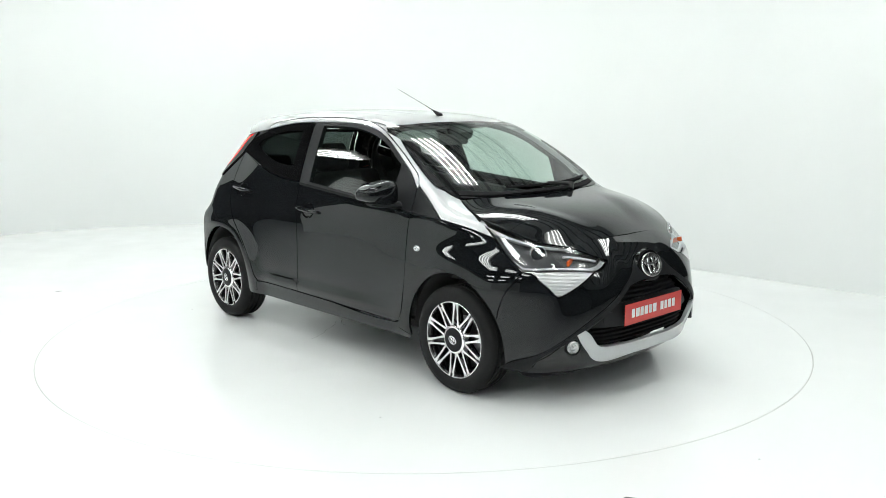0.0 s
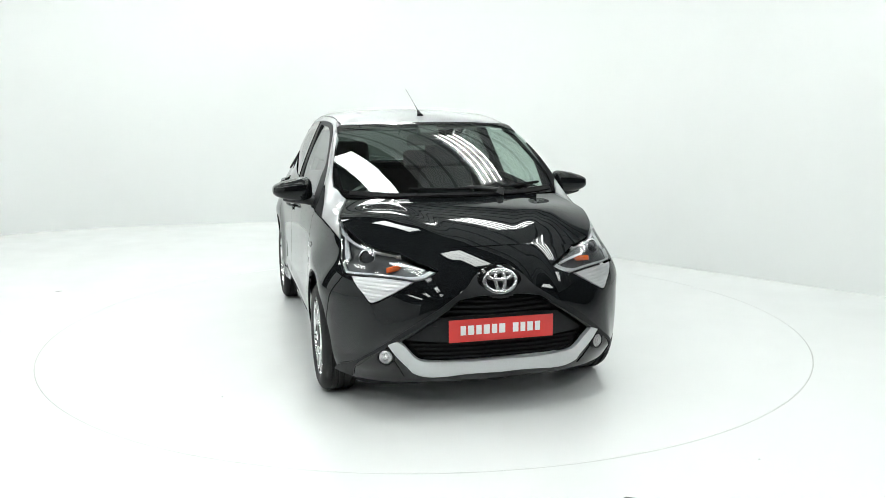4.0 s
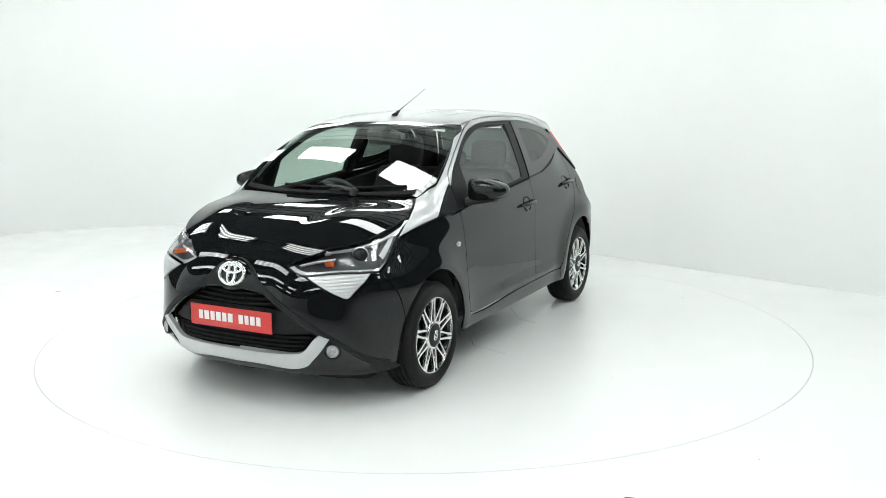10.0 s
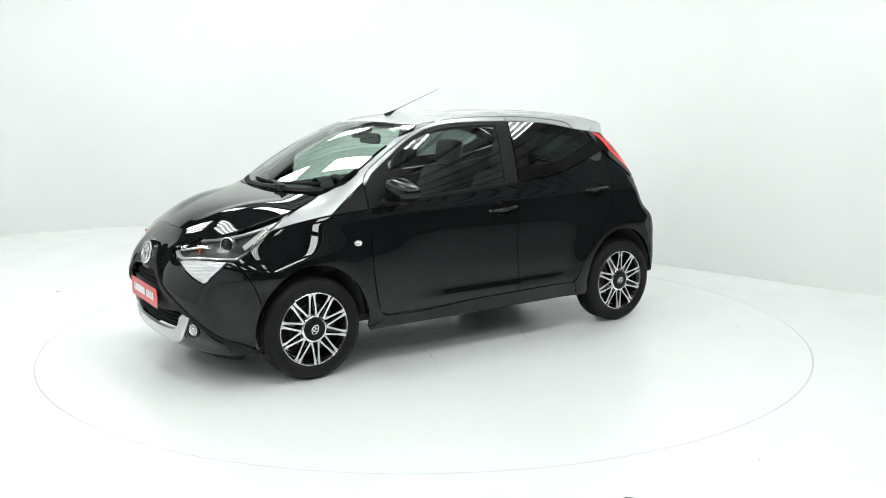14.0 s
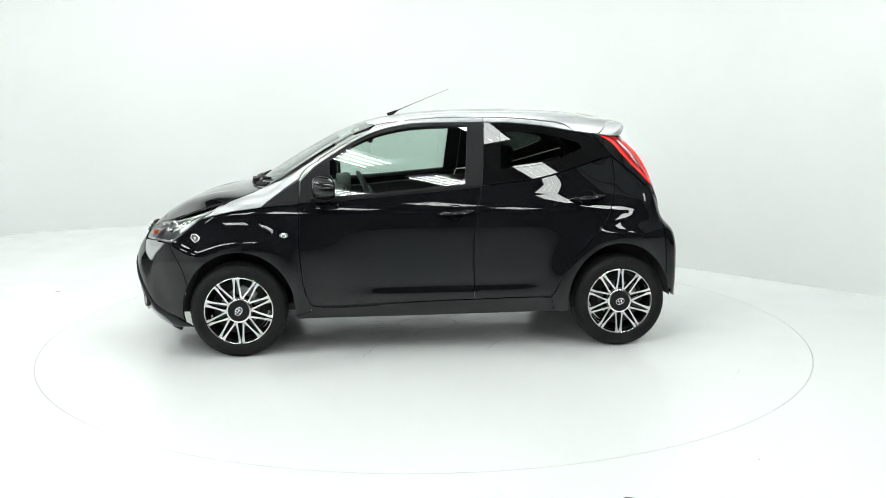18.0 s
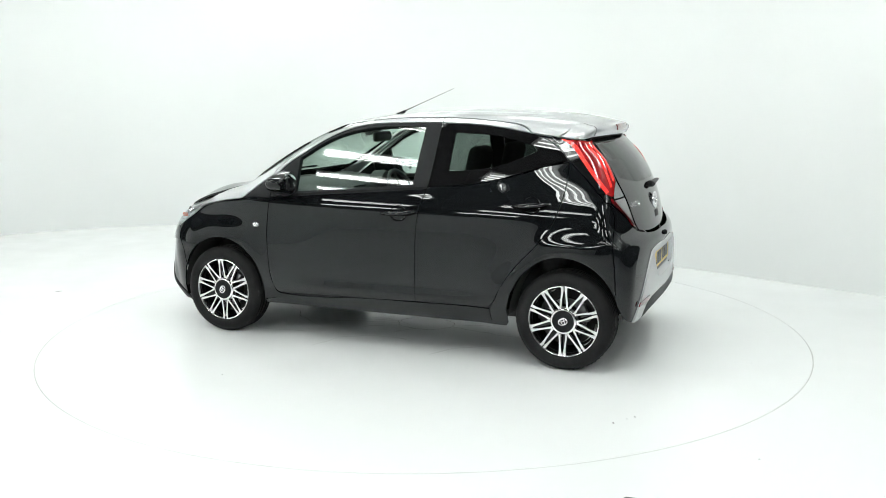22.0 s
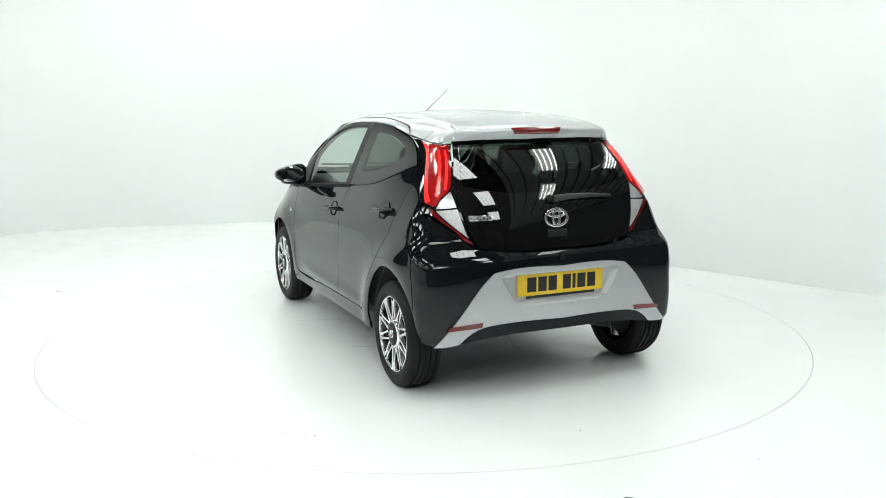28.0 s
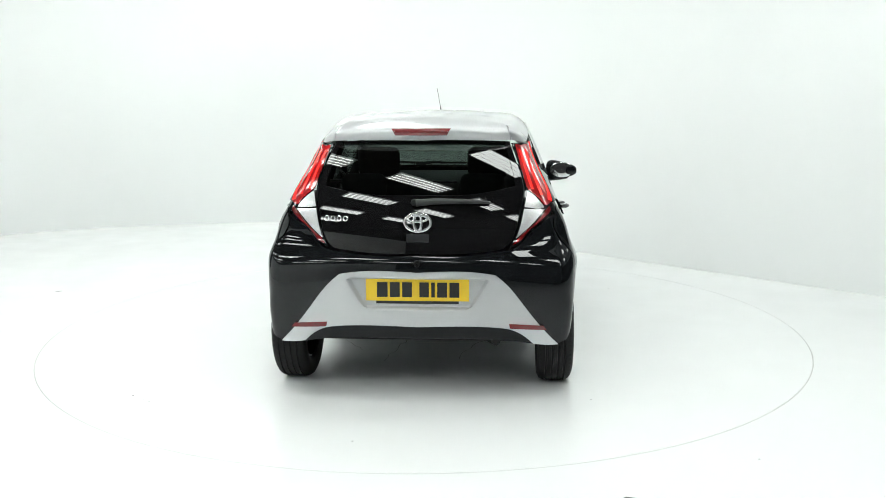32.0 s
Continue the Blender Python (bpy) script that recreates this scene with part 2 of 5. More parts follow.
def skin(p):
    """Below nought inside the car's outer skin. p: n x 3."""
    x, y, z = p[:, 0], np.abs(p[:, 1]), p[:, 2]
    half = SECTION(z) - np.maximum(TAPER_FRONT(x), 0) * ease(z, 0.55, 0.91) - np.maximum(TAPER_REAR(x), 0) * (0.28 + 0.72 * ease(z, 0.85, 1.28))
    flare = 0.009 * np.exp(-(((np.hypot(x - 1.17, z - 0.285)) - 0.36) / 0.09) ** 2) + 0.024 * np.exp(-(((np.hypot(x + 1.17, z - 0.285)) - 0.37) / 0.10) ** 2)
    dent = 0.004 * np.exp(-((z - 0.62) / 0.15) ** 2) * ease(x, -0.95, -0.5) * (1 - ease(x, 0.45, 0.85))
    ridge = 0.0085 * np.exp(-((z - 0.362) / 0.036) ** 2) * ease(x, -0.85, -0.5) * (1 - ease(x, 0.2, 0.75))
    # full shoulders over the wheels, rounder lower front corners
    haunch = 0.016 * np.exp(-((x - 1.10) / 0.24) ** 2 - ((z - 0.70) / 0.085) ** 2) + 0.027 * np.exp(-((x + 1.30) / 0.28) ** 2 - ((z - 0.715) / np.where(z > 0.715, 0.08, 0.09)) ** 2)
    corner = (0.018 * ease(x, 1.3, 1.5) + 0.010 * (1 - ease(x, -1.52, -1.36))) * (1 - ease(z, 0.50, 0.64))
    side = y - (half + flare - dent + ridge + haunch - corner)
    nose = x - (NOSE(z) - 0.70 * y ** 3)
    tail = TAIL(z) + (0.125 + 0.145 * ease(z, 0.56, 0.96)) * y ** 2.4 - x
    top = (z - (TOP(x + BOW(x) * y * y) - CROWN(x) * y * y)) * 0.9
    f = smax(side, top, 0.09)
    f = smax(f, nose, 0.10)
    return smax(f, tail, 0.07)


def skin_normal(p):
    h = 1.5e-3
    g = np.stack([skin(p + h * e) - skin(p - h * e) for e in np.eye(3)], 1)
    return g / np.linalg.norm(g, axis=1, keepdims=True)


def cast(o, d, far=1.3):
    """From inside points along directions to the skin."""
    lo, hi = np.zeros(len(o)), np.full(len(o), far)
    for _ in range(34):
        mid = (lo + hi) / 2
        inside = skin(o + d * mid[:, None]) < 0
        lo, hi = np.where(inside, mid, lo), np.where(inside, hi, mid)
    return o + d * hi[:, None]


def chart_ray(chart, q):
    """Ray origins and directions for points of a flat chart."""
    u, v, n = q[:, 0], q[:, 1], np.zeros(len(q))
    if chart == "side":
        return np.stack([u, n, v], 1), np.stack([n, n + 1, n], 1)
    if chart == "top":
        return np.stack([u, v, n + 0.6], 1), np.stack([n, n, n + 1], 1)
    if chart == "tube":
        a = v / 0.6
        return np.stack([u, n, n + 0.85], 1), np.stack([n, np.cos(a), np.sin(a)], 1)
    if chart == "nose":
        a = u / 0.85
        return np.stack([n + 0.95, n, v], 1), np.stack([np.cos(a), np.sin(a), n], 1)
    if chart == "fan":
        a = v / 0.45
        return np.stack([n - 0.95, u, n + 1.1], 1), np.stack([-np.cos(a), n, np.sin(a)], 1)
    a = u / 0.75
    return np.stack([n - 0.85, n, v], 1), np.stack([-np.cos(a), np.sin(a), n], 1)


def to_chart(chart, p):
    x, y, z = p[:, 0], p[:, 1], p[:, 2]
    if chart == "side":
        return np.stack([x, z], 1)
    if chart == "top":
        return np.stack([x, y], 1)
    if chart == "tube":
        return np.stack([x, 0.6 * np.arctan2(z - 0.85, y)], 1)
    if chart == "nose":
        return np.stack([0.85 * np.arctan2(y, x - 0.95), z], 1)
    if chart == "fan":
        return np.stack([y, 0.45 * np.arctan2(z - 1.1, -0.95 - x)], 1)
    return np.stack([0.75 * np.arctan2(y, -0.85 - x), z], 1)


def smooth_line(pts, step=0.012):
    """A curve through a few points of a flat view, evenly spaced."""
    p = np.array(pts, float)
    if len(p) == 2:
        n = max(2, int(np.linalg.norm(p[1] - p[0]) / step) + 1)
        return p[0] + (p[1] - p[0]) * np.linspace(0, 1, n)[:, None]
    s = np.concatenate([[0], np.cumsum(np.linalg.norm(np.diff(p, axis=0), axis=1))])
    cx, cy = Curve(np.stack([s, p[:, 0]], 1)), Curve(np.stack([s, p[:, 1]], 1))
    n = max(3, int(s[-1] / step) + 1)
    t = np.linspace(0, s[-1], n)
    return np.stack([cx(t), cy(t)], 1)


def side_line(*pts):
    q = smooth_line(pts)
    n = np.zeros(len(q))
    return cast(np.stack([q[:, 0], n, q[:, 1]], 1), np.stack([n, n + 1, n], 1))


def front_line(*pts):
    q = smooth_line(pts)
    n = np.zeros(len(q))
    return cast(np.stack([n + 0.85, q[:, 0], q[:, 1]], 1), np.stack([n + 1, n, n], 1))


def rear_line(*pts):
    q = smooth_line(pts)
    n = np.zeros(len(q))
    return cast(np.stack([n - 0.85, q[:, 0], q[:, 1]], 1), np.stack([n - 1, n, n], 1))


def top_line(*pts):
    q = smooth_line(pts)
    n = np.zeros(len(q))
    return cast(np.stack([q[:, 0], q[:, 1], n + 0.6], 1), np.stack([n, n, n + 1], 1))


def arc(cx, cz, rx, rz, a0, a1, n=24):
    """An arc of the side view, degrees from forward over up."""
    a = np.radians(np.linspace(a0, a1, n))
    q = np.stack([cx + rx * np.cos(a), cz + rz * np.sin(a)], 1)
    m = np.zeros(n)
    return cast(np.stack([q[:, 0], m, q[:, 1]], 1), np.stack([m, m + 1, m], 1))


def sym(lines):
    """Closes a half outline, drawn from centreline to centreline on the left, with its mirror image."""
    p = np.concatenate(lines)
    m = p[::-1] * np.array([1, -1, 1])
    return [p, m]


def inside(q, poly):
    x, y = q[:, 0], q[:, 1]
    r = np.zeros(len(q), bool)
    j = len(poly) - 1
    for i in range(len(poly)):
        (xi, yi), (xj, yj) = poly[i], poly[j]
        if yi != yj:
            r ^= ((yi > y) != (yj > y)) & (x < (xj - xi) * (y - yi) / (yj - yi) + xi)
        j = i
    return r


def tidy(lines, chart, gap):
    p = to_chart(chart, np.concatenate(lines))
    keep = [p[0]]
    for q in p[1:]:
        if np.linalg.norm(q - keep[-1]) > 0.004:
            keep.append(q)
    if np.linalg.norm(keep[0] - keep[-1]) < 0.004:
        keep.pop()
    p = np.array(keep)
    area = np.sum(p[:, 0] * np.roll(p[:, 1], -1) - np.roll(p[:, 0], -1) * p[:, 1])
    if area < 0:
        p = p[::-1]
    if gap:
        e = np.roll(p, -1, 0) - p
        n = np.stack([-e[:, 1], e[:, 0]], 1) / np.linalg.norm(e, axis=1, keepdims=True)
        b = n + np.roll(n, 1, 0)
        b /= np.maximum(np.linalg.norm(b, axis=1, keepdims=True), 0.5)
        p = p + b * gap
    return p


from mathutils.geometry import delaunay_2d_cdt


def fairing(axis, degree, lines, rolled=0.0):
    """An even polynomial surface close to the skin inside an outline, for panes that bend in one sweep; rolled: bent one way only, and by so much more."""
    a = "xyz".index(axis)
    u, v = [k for k in range(3) if k != a]
    edge = np.concatenate(lines)[:, [u, v]]
    lo, hi = edge.min(0), edge.max(0)
    g = np.stack(np.meshgrid(np.linspace(lo[0], hi[0], 26), np.linspace(lo[1], hi[1], 26)), -1).reshape(-1, 2)
    g = g[inside(g, edge)]
    o, d = np.zeros((len(g), 3)), np.zeros((len(g), 3))
    o[:, u], o[:, v] = g[:, 0], g[:, 1]
    o[:, a] = {"x": -0.85, "y": 0.0, "z": 0.6}[axis]
    d[:, a] = -1 if axis == "x" else 1
    p = cast(o, d)
    terms = [(i, j) for i in range(degree + 1) for j in range(degree + 1 - i)]
    if rolled:
        terms = [(0, 0), (1, 0), (0, 1), (0, 2)]
    c = np.linalg.lstsq(np.stack([g[:, 0] ** i * g[:, 1] ** j for i, j in terms], 1), p[:, a], rcond=None)[0]

    if rolled:
        mid = (lo[1] + hi[1]) / 2
        c = c + rolled * np.array([-mid * mid + 0.006, 0.0, 2 * mid, -1.0])

    def fair(p, n):
        x, y = p[:, u], p[:, v]
        q, m = p.copy(), np.zeros_like(p)
        q[:, a] = sum(k * x ** i * y ** j for k, (i, j) in zip(c, terms))
        m[:, a] = 1
        m[:, u] = -sum(k * i * x ** max(i - 1, 0) * y ** j for k, (i, j) in zip(c, terms))
        m[:, v] = -sum(k * j * x ** i * y ** max(j - 1, 0) for k, (i, j) in zip(c, terms))
        m /= np.linalg.norm(m, axis=1, keepdims=True)
        return q, m * np.sign(np.sum(m * n, 1))[:, None]

    return fair


def panel(name, lines, chart, mat, parent, label="", mirror=False, gap=0.0026, off=0.0, depth=0.012, holes=(), step=0.028, relief=None, fair=None, crisp=False):
    """A sheet of the skin inside an outline, with turned-in edges. relief(p): extra height over the skin."""
    loops = [tidy(lines, chart, gap)] + [tidy(h, chart, -gap)for h in holes]
    pts, edges = [], []
    for lp in loops:
        b = len(pts)
        pts += list(lp)
        edges += [(b + i, b + (i + 1) % len(lp)) for i in range(len(lp))]
    nb = len(pts)
    bnd = np.array(pts)
    lo, hi = loops[0].min(0), loops[0].max(0)
    g = np.stack(np.meshgrid(np.arange(lo[0] + step / 2, hi[0], step), np.arange(lo[1] + step / 2, hi[1], step)), -1).reshape(-1, 2)
    if len(g):
        ok = inside(g, loops[0])
        for h in loops[1:]:
            ok &= ~inside(g, h)
        g = g[ok]
    if len(g):
        d = np.min(np.linalg.norm(g[:, None] - bnd[None], axis=2), axis=1)
        g = g[d > step * 0.45]
        pts += list(g)
    res = delaunay_2d_cdt([Vector(p) for p in pts], edges, [], 0, 1e-6)
    q = np.array([tuple(v) for v in res[0]])
    tri = np.array([f for f in res[2] if len(f) == 3])
    c = q[tri].mean(1)
    ok = inside(c, loops[0])
    for h in loops[1:]:
        ok &= ~inside(c, h)
    tri = tri[ok]
    o, d = chart_ray(chart, q)
    p = cast(o, d)
    n = skin_normal(p)
    if fair is not None:
        p, n = fair(p, n)
    lift = np.full(len(p), off)
    if relief is not None:
        lift = lift + relief(p)
        if not crisp:
            h = 2e-3
            g = np.stack([relief(p + h * e) - relief(p - h * e) for e in np.eye(3)], 1) / (2 * h)
            n_up = n
            n = n - (g - np.sum(g * n, 1)[:, None] * n)
            n = n / np.linalg.norm(n, axis=1, keepdims=True)
    fn = np.cross(p[tri[:, 1]] - p[tri[:, 0]], p[tri[:, 2]] - p[tri[:, 0]])
    flip = np.sum(fn * n[tri[:, 0]], 1) < 0
    tri[flip] = tri[flip][:, ::-1]
    p = p + (n if relief is None or crisp else n_up) * lift[:, None]
    # turned-in rim along every outer edge
    cnt = {}
    for f in tri:
        for k in range(3):
            cnt[(f[k], f[(k + 1) % 3])] = 1
    rim = [(a, b) for a, b in cnt if (b, a) not in cnt]
    verts, norms, faces = list(p), list(n), [tuple(f) for f in tri]
    for a, b in rim:
        t = p[b] - p[a]
        s = np.cross(t, n[a])
        s = s / max(np.linalg.norm(s), 1e-9)
        i = len(verts)
        verts += [p[a], p[b], p[b] - n[b] * depth, p[a] - n[a] * depth]
        norms += [s, s, s, s]
        faces.append((i + 3, i + 2, i + 1, i))
    v, w = np.array(verts), np.array(norms)
    if mirror:
        v, w = v * (1, -1, 1), w * (1, -1, 1)
        faces = [tuple(reversed(f)) for f in faces]
    me = bpy.data.meshes.new(name)
    me.from_pydata(v.tolist(), [], [tuple(map(int, f)) for f in faces])
    for pl in me.polygons:
        pl.use_smooth = True
    if not crisp:
        me.normals_split_custom_set_from_vertices([tuple(x) for x in w])
    else:
        me.set_sharp_from_angle(angle=radians(40))
    me.update()
    return link(name, me, mat, parent, label)


def both(name, lines, chart, mat, parent, label="", **kw):
    return [panel(name, lines, chart, mat, parent, label, False, **kw), panel(name, lines, chart, mat, parent, label, True, **kw)]


# ---- the hall: white curved backdrop walls, white floor, dark ceiling and camera side ----
def hall():
    plan = [(-6.3, 2.9), (-5.6, 3.85), (-4.43, 4.69), (-2.81, 5.2), (-1.4, 5.25), (-0.1, 4.45), (1.38, 2.92), (2.18, 2.03), (2.94, 1.27), (3.3, 0.905), (3.58, 0.62)]
    line = smooth_line(plan, 0.12)
    nrm = np.gradient(line, axis=0)
    nrm = np.stack([-nrm[:, 1], nrm[:, 0]], 1) / np.linalg.norm(nrm, axis=1, keepdims=True)
    n = len(line)
    verts, faces = [], []
    for z, back in ((0.0, 0.0), (3.6, 0.0), (3.6, 0.15), (0.0, 0.15)):
        for i in range(n):
            verts.append((*(line[i] + nrm[i] * back), z))
    for k in range(4):
        a, b = k * n, (k + 1) % 4 * n
        for i in range(n - 1):
            faces.append((a + i, a + i + 1, b + i + 1, b + i))
    for i in (0, n - 1):
        faces.append((i, n + i, 2 * n + i, 3 * n + i))
    tagged(pydata("wall_backdrop", verts, faces, M_WALL), "smooth white painted curved studio backdrop wall", "wall", kind="structure")
    # a pale wall bends round the side and back of the hall, past the camera
    bend = np.array([(-6.8, 0.8), (-6.8, -6.0), (-2.4, -11.0)])
    back = np.array([(-6.95, 0.8), (-6.95, -6.06), (-2.51, -11.1)])
    verts = [(x, y, z) for z in (0.0, 3.2) for x, y in np.concatenate([bend, back[::-1]])]
    faces = [(i, (i + 1) % 6, (i + 1) % 6 + 6, i + 6) for i in range(6)] + [(6, 7, 10, 11), (7, 8, 9, 10)]
    tagged(pydata("wall_side", verts, faces, M_WALL, smooth=False), "white painted bent side wall", "wall", kind="structure")
    # floor with the round opening for the turntable
    segs, r0 = 160, DISC_R + 0.0055
    verts, faces = [], []
    for i in range(segs):
        a = 2 * math.pi * i / segs
        c, s = math.cos(a), math.sin(a)
        k = 12.0 / max(abs(c), abs(s))
        verts += [(AXIS_X + r0 * c, r0 * s, 0), (AXIS_X + (r0 + 0.6) * c, (r0 + 0.6) * s, 0), (AXIS_X + k * c, k * s, 0), (AXIS_X + r0 * c, r0 * s, -0.06)]
    for i in range(segs):
        a, b = i * 4, (i + 1) % segs * 4
        faces += [(a, a + 1, b + 1, b), (a + 1, a + 2, b + 2, b + 1), (a + 3, a, b, b + 3)]
    tagged(pydata("floor", verts, faces, M_FLOOR, smooth=False), "glossy white painted studio floor", "floor", kind="structure")
    # flat ring added in the open gap, its grey stands for the shade there
    joint = part("floor_joint", lathe([(DISC_R - 0.0005, -0.0015), (DISC_R + 0.0055, -0.0015)], 160, pose(AXIS_X, 0, 0, 90)), M_JOINT)
    tagged(joint, "thin grey ring standing in for shade in the joint gap round the turntable", "joint", kind="structure")
    pit = part("floor_pit", lathe([(0.01, -0.06), (DISC_R + 0.02, -0.06)], 96, pose(AXIS_X, 0, 0, 90)), M_SEAM)
    tagged(pit, "dark pit under the turntable", "pit", kind="structure")
    # ceiling, and dark walls behind the camera
    tagged(part("ceiling", box_bm(-9, 9, -12, 7.5, 4.8, 5.0), M_CEIL, smooth=False), "dark high hall ceiling", "ceiling", kind="structure")
    # pale boards under the far half of the ceiling
    corners = [(-5.48, 7.49), (8.99, 7.49), (8.99, -11.0)]
    verts = [(x, y, z) for z in (4.74, 4.79) for x, y in corners]
    boards = pydata("ceiling_boards", verts, [(0, 1, 2), (5, 4, 3), (0, 3, 4, 1), (1, 4, 5, 2), (2, 5, 3, 0)], M_PALECEIL, smooth=False)
    tagged(boards, "pale painted boards under half of the ceiling", "ceiling", kind="structure")
    tagged(part("wall_behind", box_bm(-9, 9, -12.2, -12, 0, 5), M_DARKWALL, smooth=False), "dark far wall of the hall", "wall", kind="structure")
    tagged(part("wall_left", box_bm(-9.2, -9, -12, 7.5, 0, 5), M_DARKWALL, smooth=False), "dark hall side wall", "wall", kind="structure")
    tagged(part("wall_right", box_bm(9, 9.2, -12, 7.5, 0, 5), M_DARKWALL, smooth=False), "dark hall side wall", "wall", kind="structure")
    tagged(part("wall_far", box_bm(-9, 9, 7.5, 7.7, 0, 5), M_DARKWALL, smooth=False), "dark hall end wall", "wall", kind="structure")


def tube_bank(x, y, z, rz, length=1.6, width=0.55, tubes=5):
    """A hanging bank of fluorescent tubes, with its light."""
    root = new("tube_light_bank")
    root.matrix_world = pose(x, y, z, 0, 0, rz)
    tagged(root, "hanging bank of four bright white fluorescent tubes", "ceiling light", "tube light banks")
    for u in (-0.6, 0.6):
        part("hanger_rod", sweep([(u, 0, 0.10), (u, 0.001, 1.26)], 0.006, 6), M_TRUSS, root)
    part("housing", box_bm(-length / 2 - 0.03, length / 2 + 0.03, -width / 2, width / 2, 0.05, 0.11, 0.008), M_HOUSING, root)
    for i in range(tubes):
        v = (i + 0.5) / tubes * width - width / 2
        part("tube", sweep([(-length / 2, v, 0.0), (length / 2, v, 0.0)], 0.0145, 8), M_TUBE, root)


def softbox(x, y, z, rz, sx, sy):
    root = new("softbox_light")
    root.matrix_world = pose(x, y, z, 0, 0, rz)
    tagged(root, "hanging light panel with four wide glowing white strips", "ceiling light", "light panels")
    for u in (-0.4, 0.4):
        part("hanger_rod", sweep([(u, 0, 0.24), (u, 0.001, 1.31)], 0.006, 6), M_TRUSS, root)
    part("housing", box_bm(-sx / 2 - 0.04, sx / 2 + 0.04, -sy / 2 - 0.04, sy / 2 + 0.04, 0.02, 0.25, 0.01), M_MATTE, root)
    for i in range(4):
        v = (i - 1.5) * sy / 4
        part("diffuser", box_bm(-sx / 2, sx / 2, v - sy * 0.114, v + sy * 0.114, 0.0, 0.02), M_SOFT, root, smooth=False)


def ceiling_fittings():
    """Rows of lamps along one slanting direction; one row of panels among the tube banks. Thin beams run along it too."""
    c, s = math.cos(radians(-52)), math.sin(radians(-52))
    for j in range(-4, 5):
        for k in range(-4, 5):
            u, v = -0.17 + 2.25 * k, -0.58 + 1.65 * j
            x, y = u * c - v * s, u * s + v * c
            if -6.0 < x < 4.6 and -7.0 < y < min(4.4, 3.9 - 1.04 * x, 3.6 + 0.95 * (x + 5.6)):
                if j == 0:
                    softbox(x, y, 3.5, -52, 1.3, 0.34)
                else:
                    tube_bank(x, y, 3.55, -52, 1.3, 0.42, 4)
    for k in range(13):
        v = 0.45 + 0.45 * k
        u0, u1 = max(-9.0, (v * c - 7.4) / -s), min(9.0, (8.9 + v * s) / c)
        root = part("roof_beam", box_bm(u0, u1, -0.016, 0.016, 0.0, 0.07), M_BEAM, smooth=False)
        root.matrix_world = pose(-s * v, c * v, 4.645, 0, 0, -52)
        tagged(root, "thin dark steel roof beam under the ceiling boards", "beam", "roof beams")


